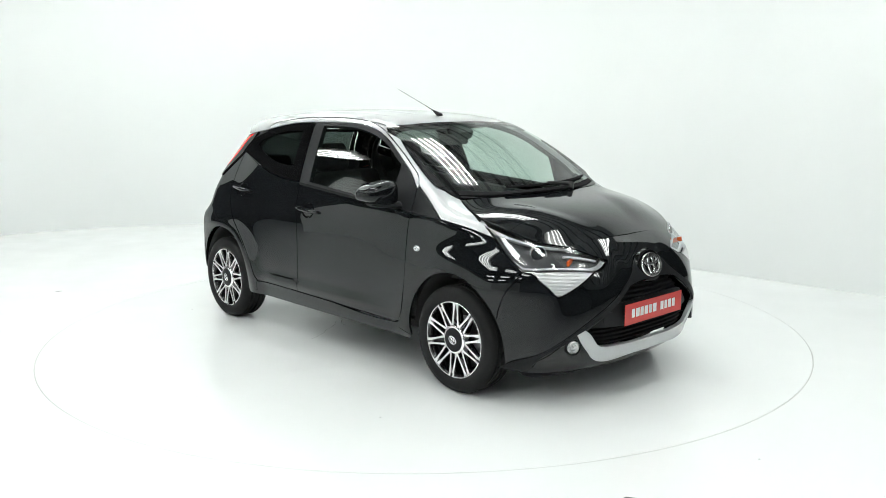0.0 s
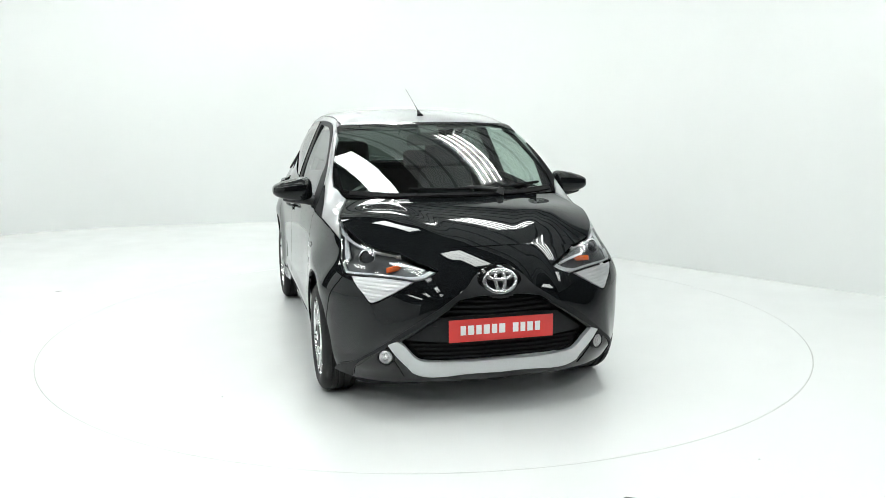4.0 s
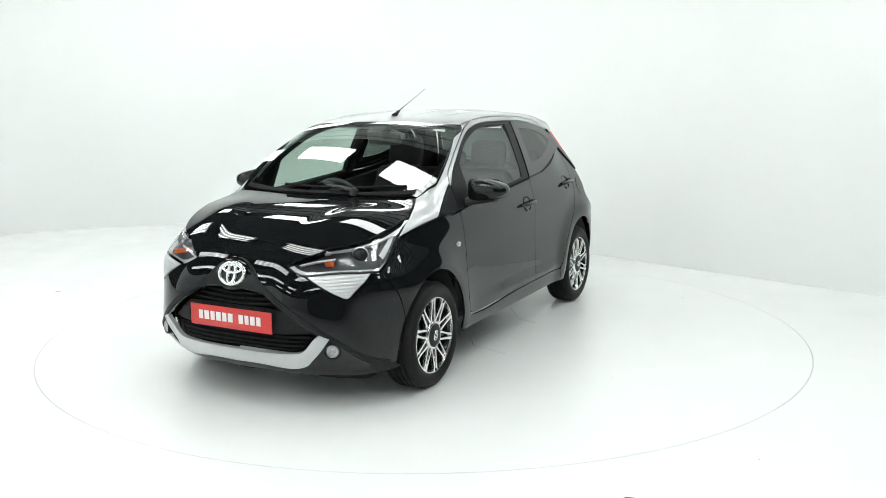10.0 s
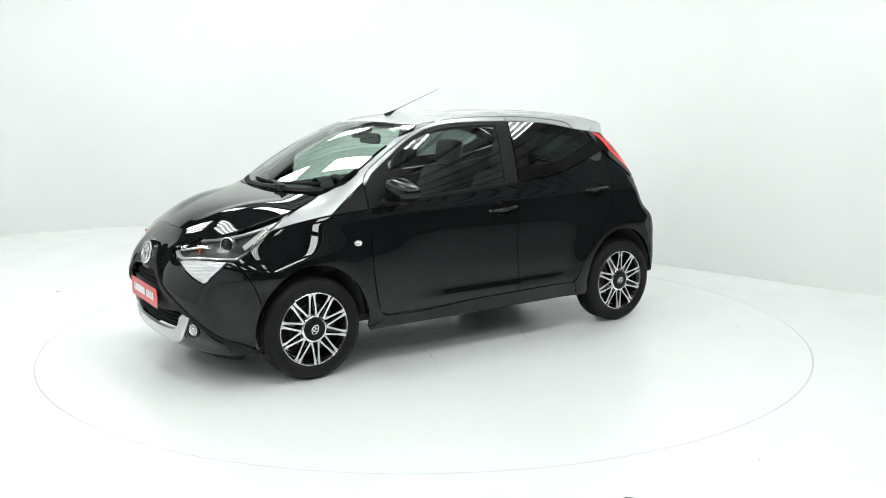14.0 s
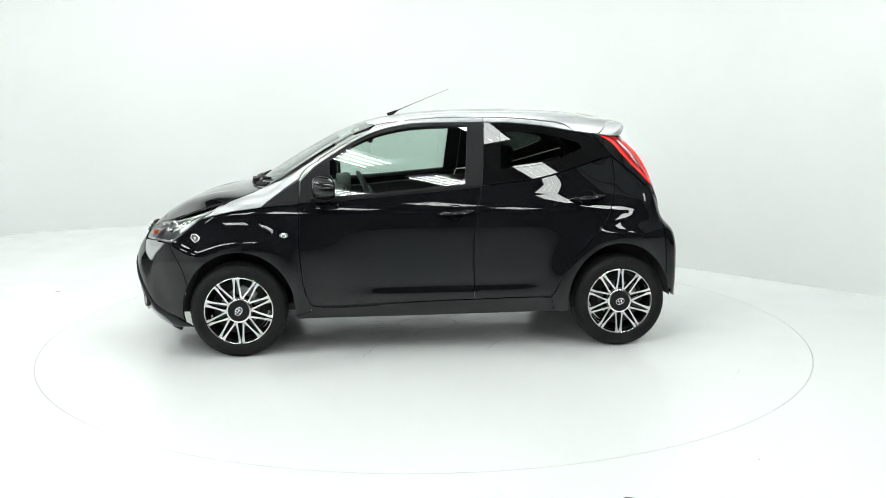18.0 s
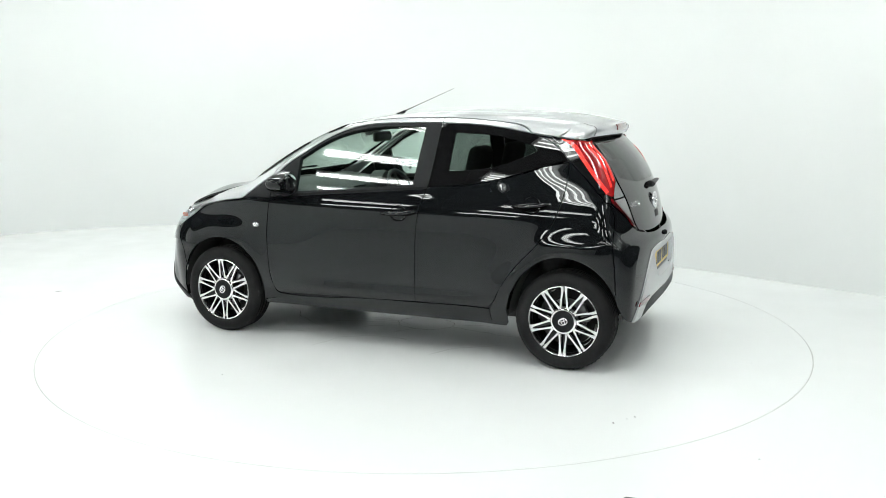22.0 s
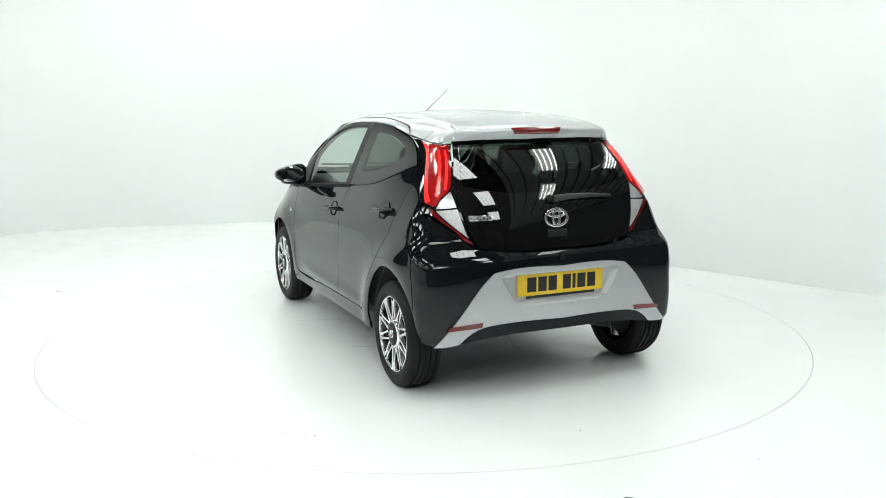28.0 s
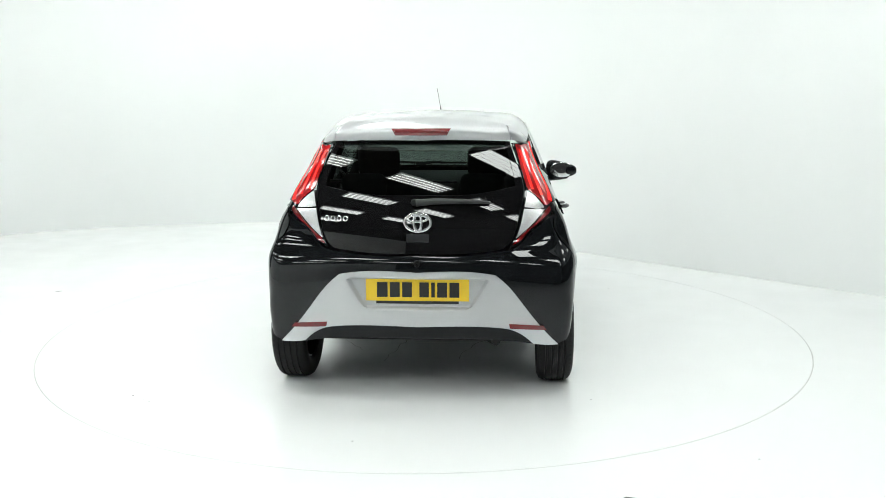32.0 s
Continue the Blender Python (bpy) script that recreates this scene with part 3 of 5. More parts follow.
# ---- the turntable ----
def turntable():
    ob = part("turntable_disc", lathe([(0.002, 0.0), (0.8, 0.0), (1.6, 0.0), (DISC_R - 0.002, 0.0), (DISC_R, -0.002), (DISC_R, -0.04)], 160, pose(0, 0, 0, 90)), M_FLOOR)
    for f in ob.data.polygons:
        if f.normal.z < -0.5:
            f.flip()
    tagged(ob, "flush white painted turntable disc in the floor", "turntable")
    rng = random.Random(4)

    def streak(pts, w, mat, name, label):
        verts, faces = [], []
        for i, (x, y) in enumerate(pts):
            x1, y1 = pts[min(i + 1, len(pts) - 1)]
            x0, y0 = pts[max(i - 1, 0)]
            d = math.hypot(x1 - x0, y1 - y0)
            nx, ny = -(y1 - y0) / d, (x1 - x0) / d
            ww = w * (0.4 + rng.random())
            verts += [(x + nx * ww, y + ny * ww, 0.001), (x - nx * ww, y - ny * ww, 0.001)]
        for i in range(len(pts) - 1):
            faces.append((2 * i, 2 * i + 2, 2 * i + 3, 2 * i + 1))
        pydata(name, verts, faces, mat, ob, label, smooth=False)

    for k in range(9):
        x, y = rng.uniform(-0.9, 0.9), rng.uniform(-0.55, 0.55)
        a = rng.uniform(-0.6, 0.6)
        pts = []
        for i in range(rng.randint(7, 14)):
            pts.append((x, y))
            a += rng.uniform(-0.5, 0.5)
            x, y = x + 0.06 * math.cos(a), y + 0.06 * math.sin(a)
        streak(pts, 0.0016, M_CRACK, "paint_crack", "fine grey crack in the white paint")
    # a ring-shaped crack at the middle and long cracks running out from it
    ring = []
    for k in range(41):
        a = 2 * math.pi * k / 40
        r = 1 + rng.uniform(-0.06, 0.06)
        ring.append((0.2 * r * math.cos(a), 0.015 + 0.155 * r * math.sin(a)))
    streak(ring, 0.0022, M_CRACK, "paint_crack", "ring-shaped crack in the white paint")
    for x0, y0, x1, y1 in ((-0.2, 0.04, -0.90, 0.18), (0.19, 0.05, 0.62, 0.18), (0.2, 0.02, 0.48, 0.05), (-0.19, 0.0, -0.45, -0.08), (0.02, 0.17, 0.10, 0.30), (-0.1, -0.12, -0.35, -0.30), (0.12, -0.11, 0.55, -0.25), (0.15, 0.12, 0.40, 0.26)):
        pts = []
        for k in range(13):
            f = k / 12
            pts.append((x0 + (x1 - x0) * f + rng.uniform(-0.012, 0.012), y0 + (y1 - y0) * f + rng.uniform(-0.012, 0.012)))
        streak(pts, 0.0020, M_CRACK, "paint_crack", "long crack in the white paint")

    def speck(x, y, a, b, rz, parent):
        n = 9
        verts = [(0, 0, 0.002)] + [(a * math.cos(2 * math.pi * k / n) * rng.uniform(0.6, 1.1), b * math.sin(2 * math.pi * k / n) * rng.uniform(0.6, 1.1), 0.0005) for k in range(n)]
        sp = pydata("floor_speck", verts, [(0, 1 + k, 1 + (k + 1) % n) for k in range(n)], M_SPECK, parent, "" if parent else "tiny dark speck on the white floor", smooth=False)
        sp.matrix_basis = pose(x, y, 0.0004, 0, 0, rz)
        if not parent:
            tagged(sp, category="speck", group="floor specks")

    for x, y, a in ((-1.68, 1.29, 0.008), (-1.60, 1.41, 0.009), (-1.65, 1.33, 0.006), (-2.147, 0.15, 0.007), (-1.523, -0.984, 0.006), (0.6, 1.5, 0.005), (1.2, -1.4, 0.006), (0.3, -1.9, 0.005)):
        speck(x, y, a, a * 0.6, 40 * x, ob)
    speck(-3.16, 1.09, 0.028, 0.012, 25, None)
    speck(0.72, -2.715, 0.03, 0.014, -10, None)
    speck(1.35, -2.35, 0.006, 0.004, 0, None)
    return ob


# ---- wheels ----
TYRE_R, RIM_R = 0.287, 0.205


def wheel_mesh():
    """One wheel in its own space: outer face towards +y, hub face at y = 0."""
    root = new("wheel")
    prof = [(RIM_R - 0.004, -0.005), (RIM_R + 0.004, 0.004), (RIM_R + 0.016, 0.010), (RIM_R + 0.040, 0.014), (TYRE_R - 0.026, 0.008), (TYRE_R - 0.010, -0.004), (TYRE_R - 0.003, -0.016)]
    for g in (-0.036, -0.066, -0.098, -0.130):
        prof += [(TYRE_R, g + 0.006), (TYRE_R - 0.007, g + 0.004), (TYRE_R - 0.007, g - 0.004), (TYRE_R, g - 0.006)]
    prof += [(TYRE_R - 0.003, -0.148), (TYRE_R - 0.012, -0.162), (TYRE_R - 0.03, -0.172), (RIM_R + 0.02, -0.174), (RIM_R - 0.01, -0.160), (RIM_R - 0.012, -0.03), (RIM_R - 0.004, -0.005)]
    tyre = part("tyre", lathe(prof, 96), M_RUBBER, root, "black tyre with a grooved tread")
    # shoulder blocks
    verts, faces = [], []
    for i in range(64):
        a = 2 * math.pi * (i + 0.5) / 64
        for s, (y0, y1) in enumerate(((-0.002, -0.030), (-0.137, -0.163))):
            b = len(verts)
            for da in (-0.030, 0.010):
                for y, r in ((y0, TYRE_R - 0.012 if s == 0 else TYRE_R - 0.001), (y1, TYRE_R + 0.0008 if s == 0 else TYRE_R - 0.012)):
                    verts.append((math.cos(a + da) * (r + 0.003), y, math.sin(a + da) * (r + 0.003)))
            faces.append((b, b + 1, b + 3, b + 2))
    tagged(pydata("tread_pattern", verts, faces, M_RUBBER, tyre, smooth=False), kind="stuff")
    part("rim_barrel", lathe([(RIM_R - 0.003, -0.004), (RIM_R - 0.012, -0.012), (RIM_R - 0.022, -0.05), (RIM_R - 0.024, -0.15), (RIM_R - 0.034, -0.15)], 64), M_RIMBLACK, root)
    part("rim_lip", lathe([(RIM_R - 0.001, -0.008), (RIM_R, 0.002), (RIM_R - 0.003, 0.0035), (RIM_R - 0.006, 0.002), (RIM_R - 0.0075, -0.008)], 80), M_ALLOY, root, "bright machined rim edge")
    part("backplate", lathe([(0.02, -0.095), (0.12, -0.095), (0.165, -0.10)], 40), M_UNDER, root)
    part("brake_disc", lathe([(0.05, -0.078), (0.118, -0.078), (0.118, -0.088)], 48), M_STEEL, root)
    part("brake_caliper", box_bm(-0.135, -0.075, -0.092, -0.055, -0.05, 0.06, 0.012), M_STEEL, root)

    def leg(a0, a1, y0, y1, bm, widths, r0=0.074, r1=RIM_R - 0.005, thick=0.014):
        """A spoke leg from hub angle a0 to rim angle a1, its half widths given along it."""
        p0 = Vector((math.cos(a0) * r0, y0, math.sin(a0) * r0))
        p1 = Vector((math.cos(a1) * r1, y1, math.sin(a1) * r1))
        s = (p1 - p0).normalized().cross(Vector((0, 1, 0))).normalized()
        rows = []
        for u, w in widths:
            p = p0.lerp(p1, u)
            dn = Vector((0, thick, 0))
            rows.append([bm.verts.new(p - s * w), bm.verts.new(p + s * w), bm.verts.new(p + s * w * 1.3 - dn), bm.verts.new(p - s * w * 1.3 - dn)])
        for q, r in zip(rows, rows[1:]):
            for k in range(4):
                j = (k + 1) % 4
                bm.faces.new((q[k], q[j], r[j], r[k]))
        bm.faces.new(rows[-1])
        bm.faces.new(list(reversed(rows[0])))
        bmesh.ops.recalc_face_normals(bm, faces=bm.faces[:])

    pitch = 2 * math.pi / 10
    flare = ((0.0, 0.0080), (0.10, 0.0058), (0.35, 0.0048), (0.65, 0.0054), (0.84, 0.0072), (0.94, 0.0100), (1.0, 0.0150))
    for i in range(10):
        a = i * pitch + 0.05
        split = i % 2
        for s in (-1, 1):
            bm = bmesh.new()
            leg(a + s * 0.285, a + s * (0.044 if split else 0.056), -0.007 + 0.0003 * s, 0.0005 + 0.0003 * s, bm, flare)
            part("spoke", bm, M_ALLOY, root, smooth=False)
        bm = bmesh.new()
        leg(a, a, -0.040, -0.020, bm, ((0.0, 0.018), (1.0, 0.004)), 0.078, RIM_R - 0.012)
        part("spoke_core", bm, M_RIMBLACK, root, "gloss black core between a pair of spokes", smooth=False)
        if split:
            bm = bmesh.new()
            leg(a, a, 0.0045, 0.0055, bm, ((0.0, 0.003), (1.0, 0.0035)), RIM_R - 0.020, RIM_R + 0.001)
            part("rim_notch", bm, M_RIMBLACK, root, "black notch in the rim edge", smooth=False)
    part("hub_ring", lathe([(0.062, -0.008), (0.064, 0.001), (0.072, 0.0), (0.076, -0.004), (0.078, -0.014)], 48), M_ALLOY, root)
    cap = part("centre_cap", lathe([(0.001, 0.006), (0.045, 0.006), (0.060, 0.003), (0.066, -0.008)], 48), M_SATIN, root, "satin black wheel centre cap")
    bm = bmesh.new()
    for rx, rz, oz in ((0.026, 0.019, 0.0), (0.009, 0.018, 0.0), (0.020, 0.008, 0.009)):
        oval_ring(bm, rx, rz, 0.0028, 0.002, (0, 0.0075, oz), "y")
    part("badge", bm, M_CHROME, cap, "small chrome oval badge")
    return root


def oval_ring(bm, rx, rz, w, h, at, axis="x", n=36, m=None):
    """A flat oval hoop in relief; axis: the way it faces."""
    rings = []
    for i in range(n):
        a = 2 * math.pi * i / n
        c, s = math.cos(a), math.sin(a)
        row = []
        for k, (dr, dh) in enumerate(((-w, 0.0), (-w * 0.75, h * 0.75), (0.0, h), (w * 0.75, h * 0.75), (w, 0.0))):
            u, v = (rx + dr) * c, (rz + dr) * s
            p = Vector((dh, u, v)) if axis == "x" else Vector((u, dh, v))
            p = p + Vector(at)
            row.append(bm.verts.new(m @ p if m is not None else p))
        rings.append(row)
    for i in range(n):
        a, b = rings[i], rings[(i + 1) % n]
        for k in range(4):
            bm.faces.new((a[k], a[k + 1], b[k + 1], b[k]))
    bmesh.ops.recalc_face_normals(bm, faces=bm.faces[:])


# ---- the car ----
def build_car():
    car = new("hatchback_car")
    tagged(car, "glossy black five-door hatchback car with silver roof on the turntable", "car")
    body(car)
    front_end(car)
    rear_end(car)
    details(car)
    cabin(car)
    underside(car)
    w = wheel_mesh()
    w.parent = car
    tagged(w, "black and silver multi-spoke alloy wheel with a black tyre")
    first = True
    for x in (1.17, -1.17):
        for s in (1, -1):
            m = pose(x, s * 0.792, 0.287, 0, 0, 0 if s > 0 else 180) @ pose(0, 0, 0, 0, 17 * x + 40 * s, 0)
            if first:
                w.matrix_basis = m
                first = False
            else:
                copy_thing(w, m)
    return car


FRONT_ARCH = (1.166, 0.285, 0.333, 0.358)
REAR_ARCH = (-1.163, 0.285, 0.325, 0.370)
BELT = [(1.022, 0.899), (0.72, 0.930), (0.48, 0.952), (0.14, 0.978), (-0.308, 1.014)]
RAIL = [(0.797, 1.063), (0.770, 1.108), (0.71, 1.154), (0.63, 1.206), (0.49, 1.287), (0.32, 1.366), (0.15, 1.405), (-0.03, 1.419), (-0.338, 1.423)]
RAIL_REAR = [(-0.338, 1.423), (-0.55, 1.415), (-0.76, 1.394), (-0.86, 1.370), (-0.905, 1.338)]
FRAME_TOP = [(0.787, 1.050), (0.715, 1.122), (0.613, 1.192), (0.49, 1.269), (0.32, 1.346), (0.15, 1.382), (-0.03, 1.392), (-0.338, 1.394)]
FRAME_REAR = [(-0.338, 1.394), (-0.62, 1.380), (-0.905, 1.336)]
SCREEN_EDGE = [(1.0, 1.0), (0.90, 1.058), (0.78, 1.132), (0.63, 1.226), (0.50, 1.308), (0.375, 1.375)]
B_LINE = [(-0.338, 1.394), (-0.330, 1.25), (-0.318, 1.10), (-0.308, 1.014)]
DOOR_REAR = [(-0.308, 1.014), (-0.282, 0.93), (-0.258, 0.78), (-0.250, 0.56), (-0.255, 0.327)]
LAMP_FRONT = [(-1.025, 1.318), (-1.082, 1.252), (-1.181, 1.146), (-1.273, 1.066), (-1.335, 1.003), (-1.385, 0.955)]


def body(car):
    S, T = side_line, top_line
    fa, ra = FRONT_ARCH, REAR_ARCH
    # doors
    low_f = [S((0.795, 0.917), (0.80, 0.78), (0.80, 0.65), (0.79, 0.51), (0.768, 0.38)), S((0.768, 0.38), (0.75, 0.335), (0.725, 0.312), (0.69, 0.304)), S((0.69, 0.304), (0.14, 0.318), (-0.255, 0.327)), S(*DOOR_REAR[::-1]), S(*[b for b in BELT[::-1] if b[0] < 0.75], (0.795, 0.917))]
    doors_f = both("front_door", low_f, "side", M_PAINT, car)
    low_r = [S(*DOOR_REAR), S((-0.255, 0.327), (-0.67, 0.331)), S((-0.67, 0.331), (-0.72, 0.336), (-0.752, 0.362), (-0.78, 0.42)), S((-0.78, 0.42), (-0.84, 0.52), (-0.92, 0.62), (-1.0, 0.705), (-1.075, 0.80), (-1.13, 0.95), (-1.147, 1.08), (-1.142, 1.18)), S((-1.142, 1.18), (-1.0, 1.142), (-0.88, 1.106), (-0.65, 1.048), (-0.45, 1.024), (-0.308, 1.014))]
    doors_r = both("rear_door", low_r, "side", M_PAINT, car)
    glass_in = [S((0.612, 0.962), (0.612, 1.168)), S((0.612, 1.168), (0.575, 1.190), (0.49, 1.245), (0.32, 1.320), (0.15, 1.357), (-0.05, 1.370), (-0.236, 1.372)), S((-0.236, 1.372), (-0.205, 1.028)), S((-0.205, 1.028), (0.14, 0.997), (0.612, 0.962))]
    frame_out = [S(*BELT[1:]), S(*B_LINE[::-1]), S(*FRAME_TOP[::-1]), S((0.787, 1.050), (0.792, 0.925)), S((0.792, 0.925), (0.72, 0.930))]
    side_fair = fairing("y", 2, glass_in, 0.22)
    for sgn, door in zip((False, True), doors_f):
        panel("window_frame", frame_out, "side", M_SATIN, door, "satin black window surround", sgn, gap=0.0015, holes=[glass_in], depth=0.03)
        panel("window_glass", glass_in, "side", G_CLEAR, door, "lightly green tinted side glass", sgn, gap=-0.004, off=-0.006, depth=0.001, fair=side_fair)
        panel("frame_top", [S(*RAIL), S((-0.338, 1.423), (-0.338, 1.394)), S(*FRAME_TOP[::-1]), S((0.787, 1.050), (0.797, 1.063))], "tube", M_SILVER, door, "silver painted door frame top", sgn)
        panel("waist_seal", [S(*[(x, z + 0.004) for x, z in BELT[1:]]), S((-0.308, 1.018), (-0.308, 1.006)), S(*[(x, z - 0.010) for x, z in BELT[:0:-1]]), S((0.72, 0.920), (0.72, 0.934))], "side", M_MATTE, door, "black rubber waist seal", sgn, off=0.004, gap=0.0)
    win_r = [S(*FRAME_REAR), S((-0.905, 1.336), (-1.0, 1.300), (-1.075, 1.255), (-1.142, 1.185)), S((-1.142, 1.185), (-1.0, 1.146), (-0.88, 1.110), (-0.65, 1.052), (-0.45, 1.028), (-0.310, 1.018)), S(*B_LINE[::-1])]
    clear = [S((-0.44, 1.335), (-0.70, 1.318), (-0.93, 1.262)), S((-0.93, 1.262), (-0.95, 1.235)), S((-0.95, 1.235), (-0.75, 1.155), (-0.43, 1.115)), S((-0.43, 1.115), (-0.44, 1.335))]
    rear_fair = fairing("y", 2, win_r, 0.10)
    for sgn, door in zip((False, True), doors_r):
        panel("rear_window_border", win_r, "side", M_RIMBLACK, door, "gloss black border of the hinged rear side window", sgn, holes=[clear], fair=rear_fair)
        panel("rear_window_glass", clear, "side", G_PRIV, door, "dark tinted hinged rear side glass", sgn, gap=-0.001, off=0.0, depth=0.001, fair=rear_fair)
        panel("rear_frame_top", [S(*RAIL_REAR), S((-0.905, 1.338), (-0.903, 1.335)), S(*FRAME_REAR[::-1]), S((-0.338, 1.394), (-0.338, 1.423))], "tube", M_SILVER, door, "silver painted door frame top", sgn)
    # front wings with wheel arch
    arch_f = arc(*fa, -6, 186)
    wing = [S((0.795, 0.912), (0.80, 0.78), (0.80, 0.65), (0.79, 0.51), (0.768, 0.38), (0.745, 0.325), (0.735, 0.27)), S((0.735, 0.27), (0.836, 0.250)), arch_f[::-1][:-5], S((1.465, 0.44), (1.50, 0.56), (1.555, 0.655)), S((1.555, 0.655), (1.568, 0.694)), S((1.568, 0.694), (1.51, 0.733), (1.44, 0.779), (1.371, 0.832)), S((1.371, 0.832), (1.238, 0.865), (1.022, 0.899)), S((1.022, 0.899), (0.795, 0.914))]
    both("front_wing", wing, "side", M_PAINT, car, step=0.018)
    tri = [S((1.022, 0.902), (0.892, 0.997), (0.795, 1.061)), S((0.795, 1.061), (0.793, 0.98), (0.797, 0.917)), S((0.797, 0.917), (1.022, 0.902))]
    both("corner_trim", tri, "side", M_SATIN, car, "satin black triangle ahead of the door")
    # silver A-pillar and cowl cover
    pillar = [S((1.371, 0.835), (1.238, 0.868), (1.024, 0.902)), S((1.024, 0.902), (0.894, 0.999), (0.799, 1.064)), S(*RAIL[:-2]), T((0.15, 0.53), (0.25, 0.527), (0.335, 0.528)), T((0.335, 0.528), (0.348, 0.54), (0.372, 0.560)), S(*SCREEN_EDGE[::-1][1:-1]), T((0.95, 0.634), (1.0, 0.620), (1.036, 0.602)), T((1.036, 0.602), (1.15, 0.653), (1.257, 0.685)), S((1.257, 0.916), (1.305, 0.885), (1.371, 0.835))]
    both("a_pillar_cover", pillar, "tube", M_SILVER, car, "silver painted windscreen pillar and wing cover", step=0.022)
    # roof
    rail_top = [(-0.03, 1.421), (-0.338, 1.425), (-0.55, 1.417), (-0.76, 1.396), (-0.865, 1.371), (-0.908, 1.336)]
    roof = [T((0.412, 0.0), (0.398, 0.22), (0.372, 0.42), (0.335, 0.524)), T((0.335, 0.524), (0.25, 0.523), (0.15, 0.53)), S((0.15, 1.407), *rail_top), S((-0.908, 1.336), (-1.065, 1.315)), S((-1.065, 1.315), (-1.10, 1.34)), T((-1.13, 0.50), (-1.18, 0.44)), T((-1.18, 0.44), (-1.19, 0.0))]
    
    def groove(p):
        y = np.abs(p[:, 1])
        return (-0.0045 * np.exp(-((y - 0.33) / 0.022) ** 2) - 0.003 * np.exp(-((y - 0.12) / 0.02) ** 2)) * ease(p[:, 0], -1.0, -0.85) * (1 - ease(p[:, 0], 0.0, 0.2))

    panel("roof", sym(roof), "tube", M_SILVER, car, "silver painted roof panel with shallow ridges", step=0.014, relief=groove)
    # windscreen
    screen = [T((0.400, 0.0), (0.388, 0.22), (0.364, 0.42), (0.335, 0.532)), T((0.335, 0.532), (0.368, 0.556)), S(*SCREEN_EDGE[::-1][1:-1]), T((0.95, 0.632), (1.0, 0.617), (1.02, 0.608)), T((1.02, 0.608), (1.05, 0.52), (1.10, 0.28), (1.12, 0.0))]
    clear_s = [T((0.430, 0.0), (0.418, 0.25), (0.396, 0.43), (0.385, 0.520)), T((0.385, 0.520), (0.464, 0.562), (0.62, 0.598), (0.79, 0.616), (0.960, 0.610)), T((0.960, 0.610), (1.015, 0.50), (1.068, 0.28), (1.092, 0.0))]
    screen_fair = fairing("z", 3, sym(screen))
    sc = panel("windscreen", sym(clear_s), "top", G_CLEAR, car, "lightly green tinted windscreen", gap=-0.001, depth=0.001, step=0.03, fair=screen_fair)
    panel("black_border", sym(screen), "top", M_RIMBLACK, sc, "black printed border of the windscreen", holes=[sym(clear_s)], gap=0.001, fair=screen_fair)
    st = [T((0.438, 0.40), (0.431, 0.475)), T((0.431, 0.475), (0.458, 0.485)), T((0.458, 0.485), (0.465, 0.405)), T((0.465, 0.405), (0.438, 0.40))]
    panel("windscreen_sticker", st, "top", M_WHITE, sc, "small white sticker inside the windscreen", off=-0.004, depth=0.001, gap=0.0, fair=screen_fair)
    # bonnet
    bonnet = [T((1.692, 0.0), (1.678, 0.25), (1.655, 0.44)), T((1.655, 0.44), (1.571, 0.560), (1.447, 0.640), (1.32, 0.673), (1.257, 0.682)), T((1.257, 0.682), (1.15, 0.650), (1.036, 0.600)), T((1.036, 0.600), (1.06, 0.52), (1.11, 0.28), (1.128, 0.0))]

    def crease(p):
        """Two raised edges run from the windscreen's corners towards the badge, with a lower field between them."""
        x, y = p[:, 0], np.abs(p[:, 1])
        line = 0.50 - 0.48 * (x - 1.08)
        return 0.012 * ease(y, line - 0.12, line + 0.05) * (1 - ease(y, line + 0.05, line + 0.32)) * ease(x, 1.10, 1.42) * (1 - ease(x, 1.46, 1.69))

    bonnet_fair = fairing("z", 4, sym(bonnet))
    panel("bonnet", sym(bonnet), "top", M_PAINT, car, "glossy black bonnet", relief=crease, step=0.018, fair=bonnet_fair)
    # rear quarter with arch
    arch_r = arc(*ra, 186, 22)
    quarter = [S((-1.145, 1.175), (-1.147, 1.08), (-1.13, 0.95), (-1.075, 0.80), (-1.0, 0.705), (-0.92, 0.62), (-0.84, 0.52), (-0.78, 0.42), (-0.75, 0.355), (-0.73, 0.335)), S((-0.73, 0.335), (-0.745, 0.26)), S((-0.745, 0.26), (-0.850, 0.25)), arc(*ra, 6, 153), S((-1.46, 0.46), (-1.455, 0.58), (-1.44, 0.72), (-1.425, 0.88)), S((-1.425, 0.88), (-1.405, 0.93), (-1.385, 0.955)), S(*LAMP_FRONT[::-1]), S((-1.025, 1.318), (-0.908, 1.333)), S((-0.908, 1.333), (-1.0, 1.300), (-1.075, 1.255), (-1.145, 1.185))]
    both("rear_quarter", quarter, "side", M_PAINT, car, step=0.018)
    # sills
    sill = [S((0.752, 0.332), (0.728, 0.309), (0.69, 0.300), (0.14, 0.314), (-0.255, 0.323), (-0.67, 0.327), (-0.735, 0.325)), S((-0.735, 0.325), (-0.745, 0.26)), S((-0.745, 0.26), (-0.848, 0.25), (-0.838, 0.232)), S((-0.838, 0.232), (0.0, 0.226), (0.82, 0.226)), S((0.82, 0.226), (0.834, 0.25)), S((0.834, 0.25), (0.738, 0.272)), S((0.738, 0.272), (0.752, 0.332))]
    both("sill", sill, "side", M_PAINT, car)


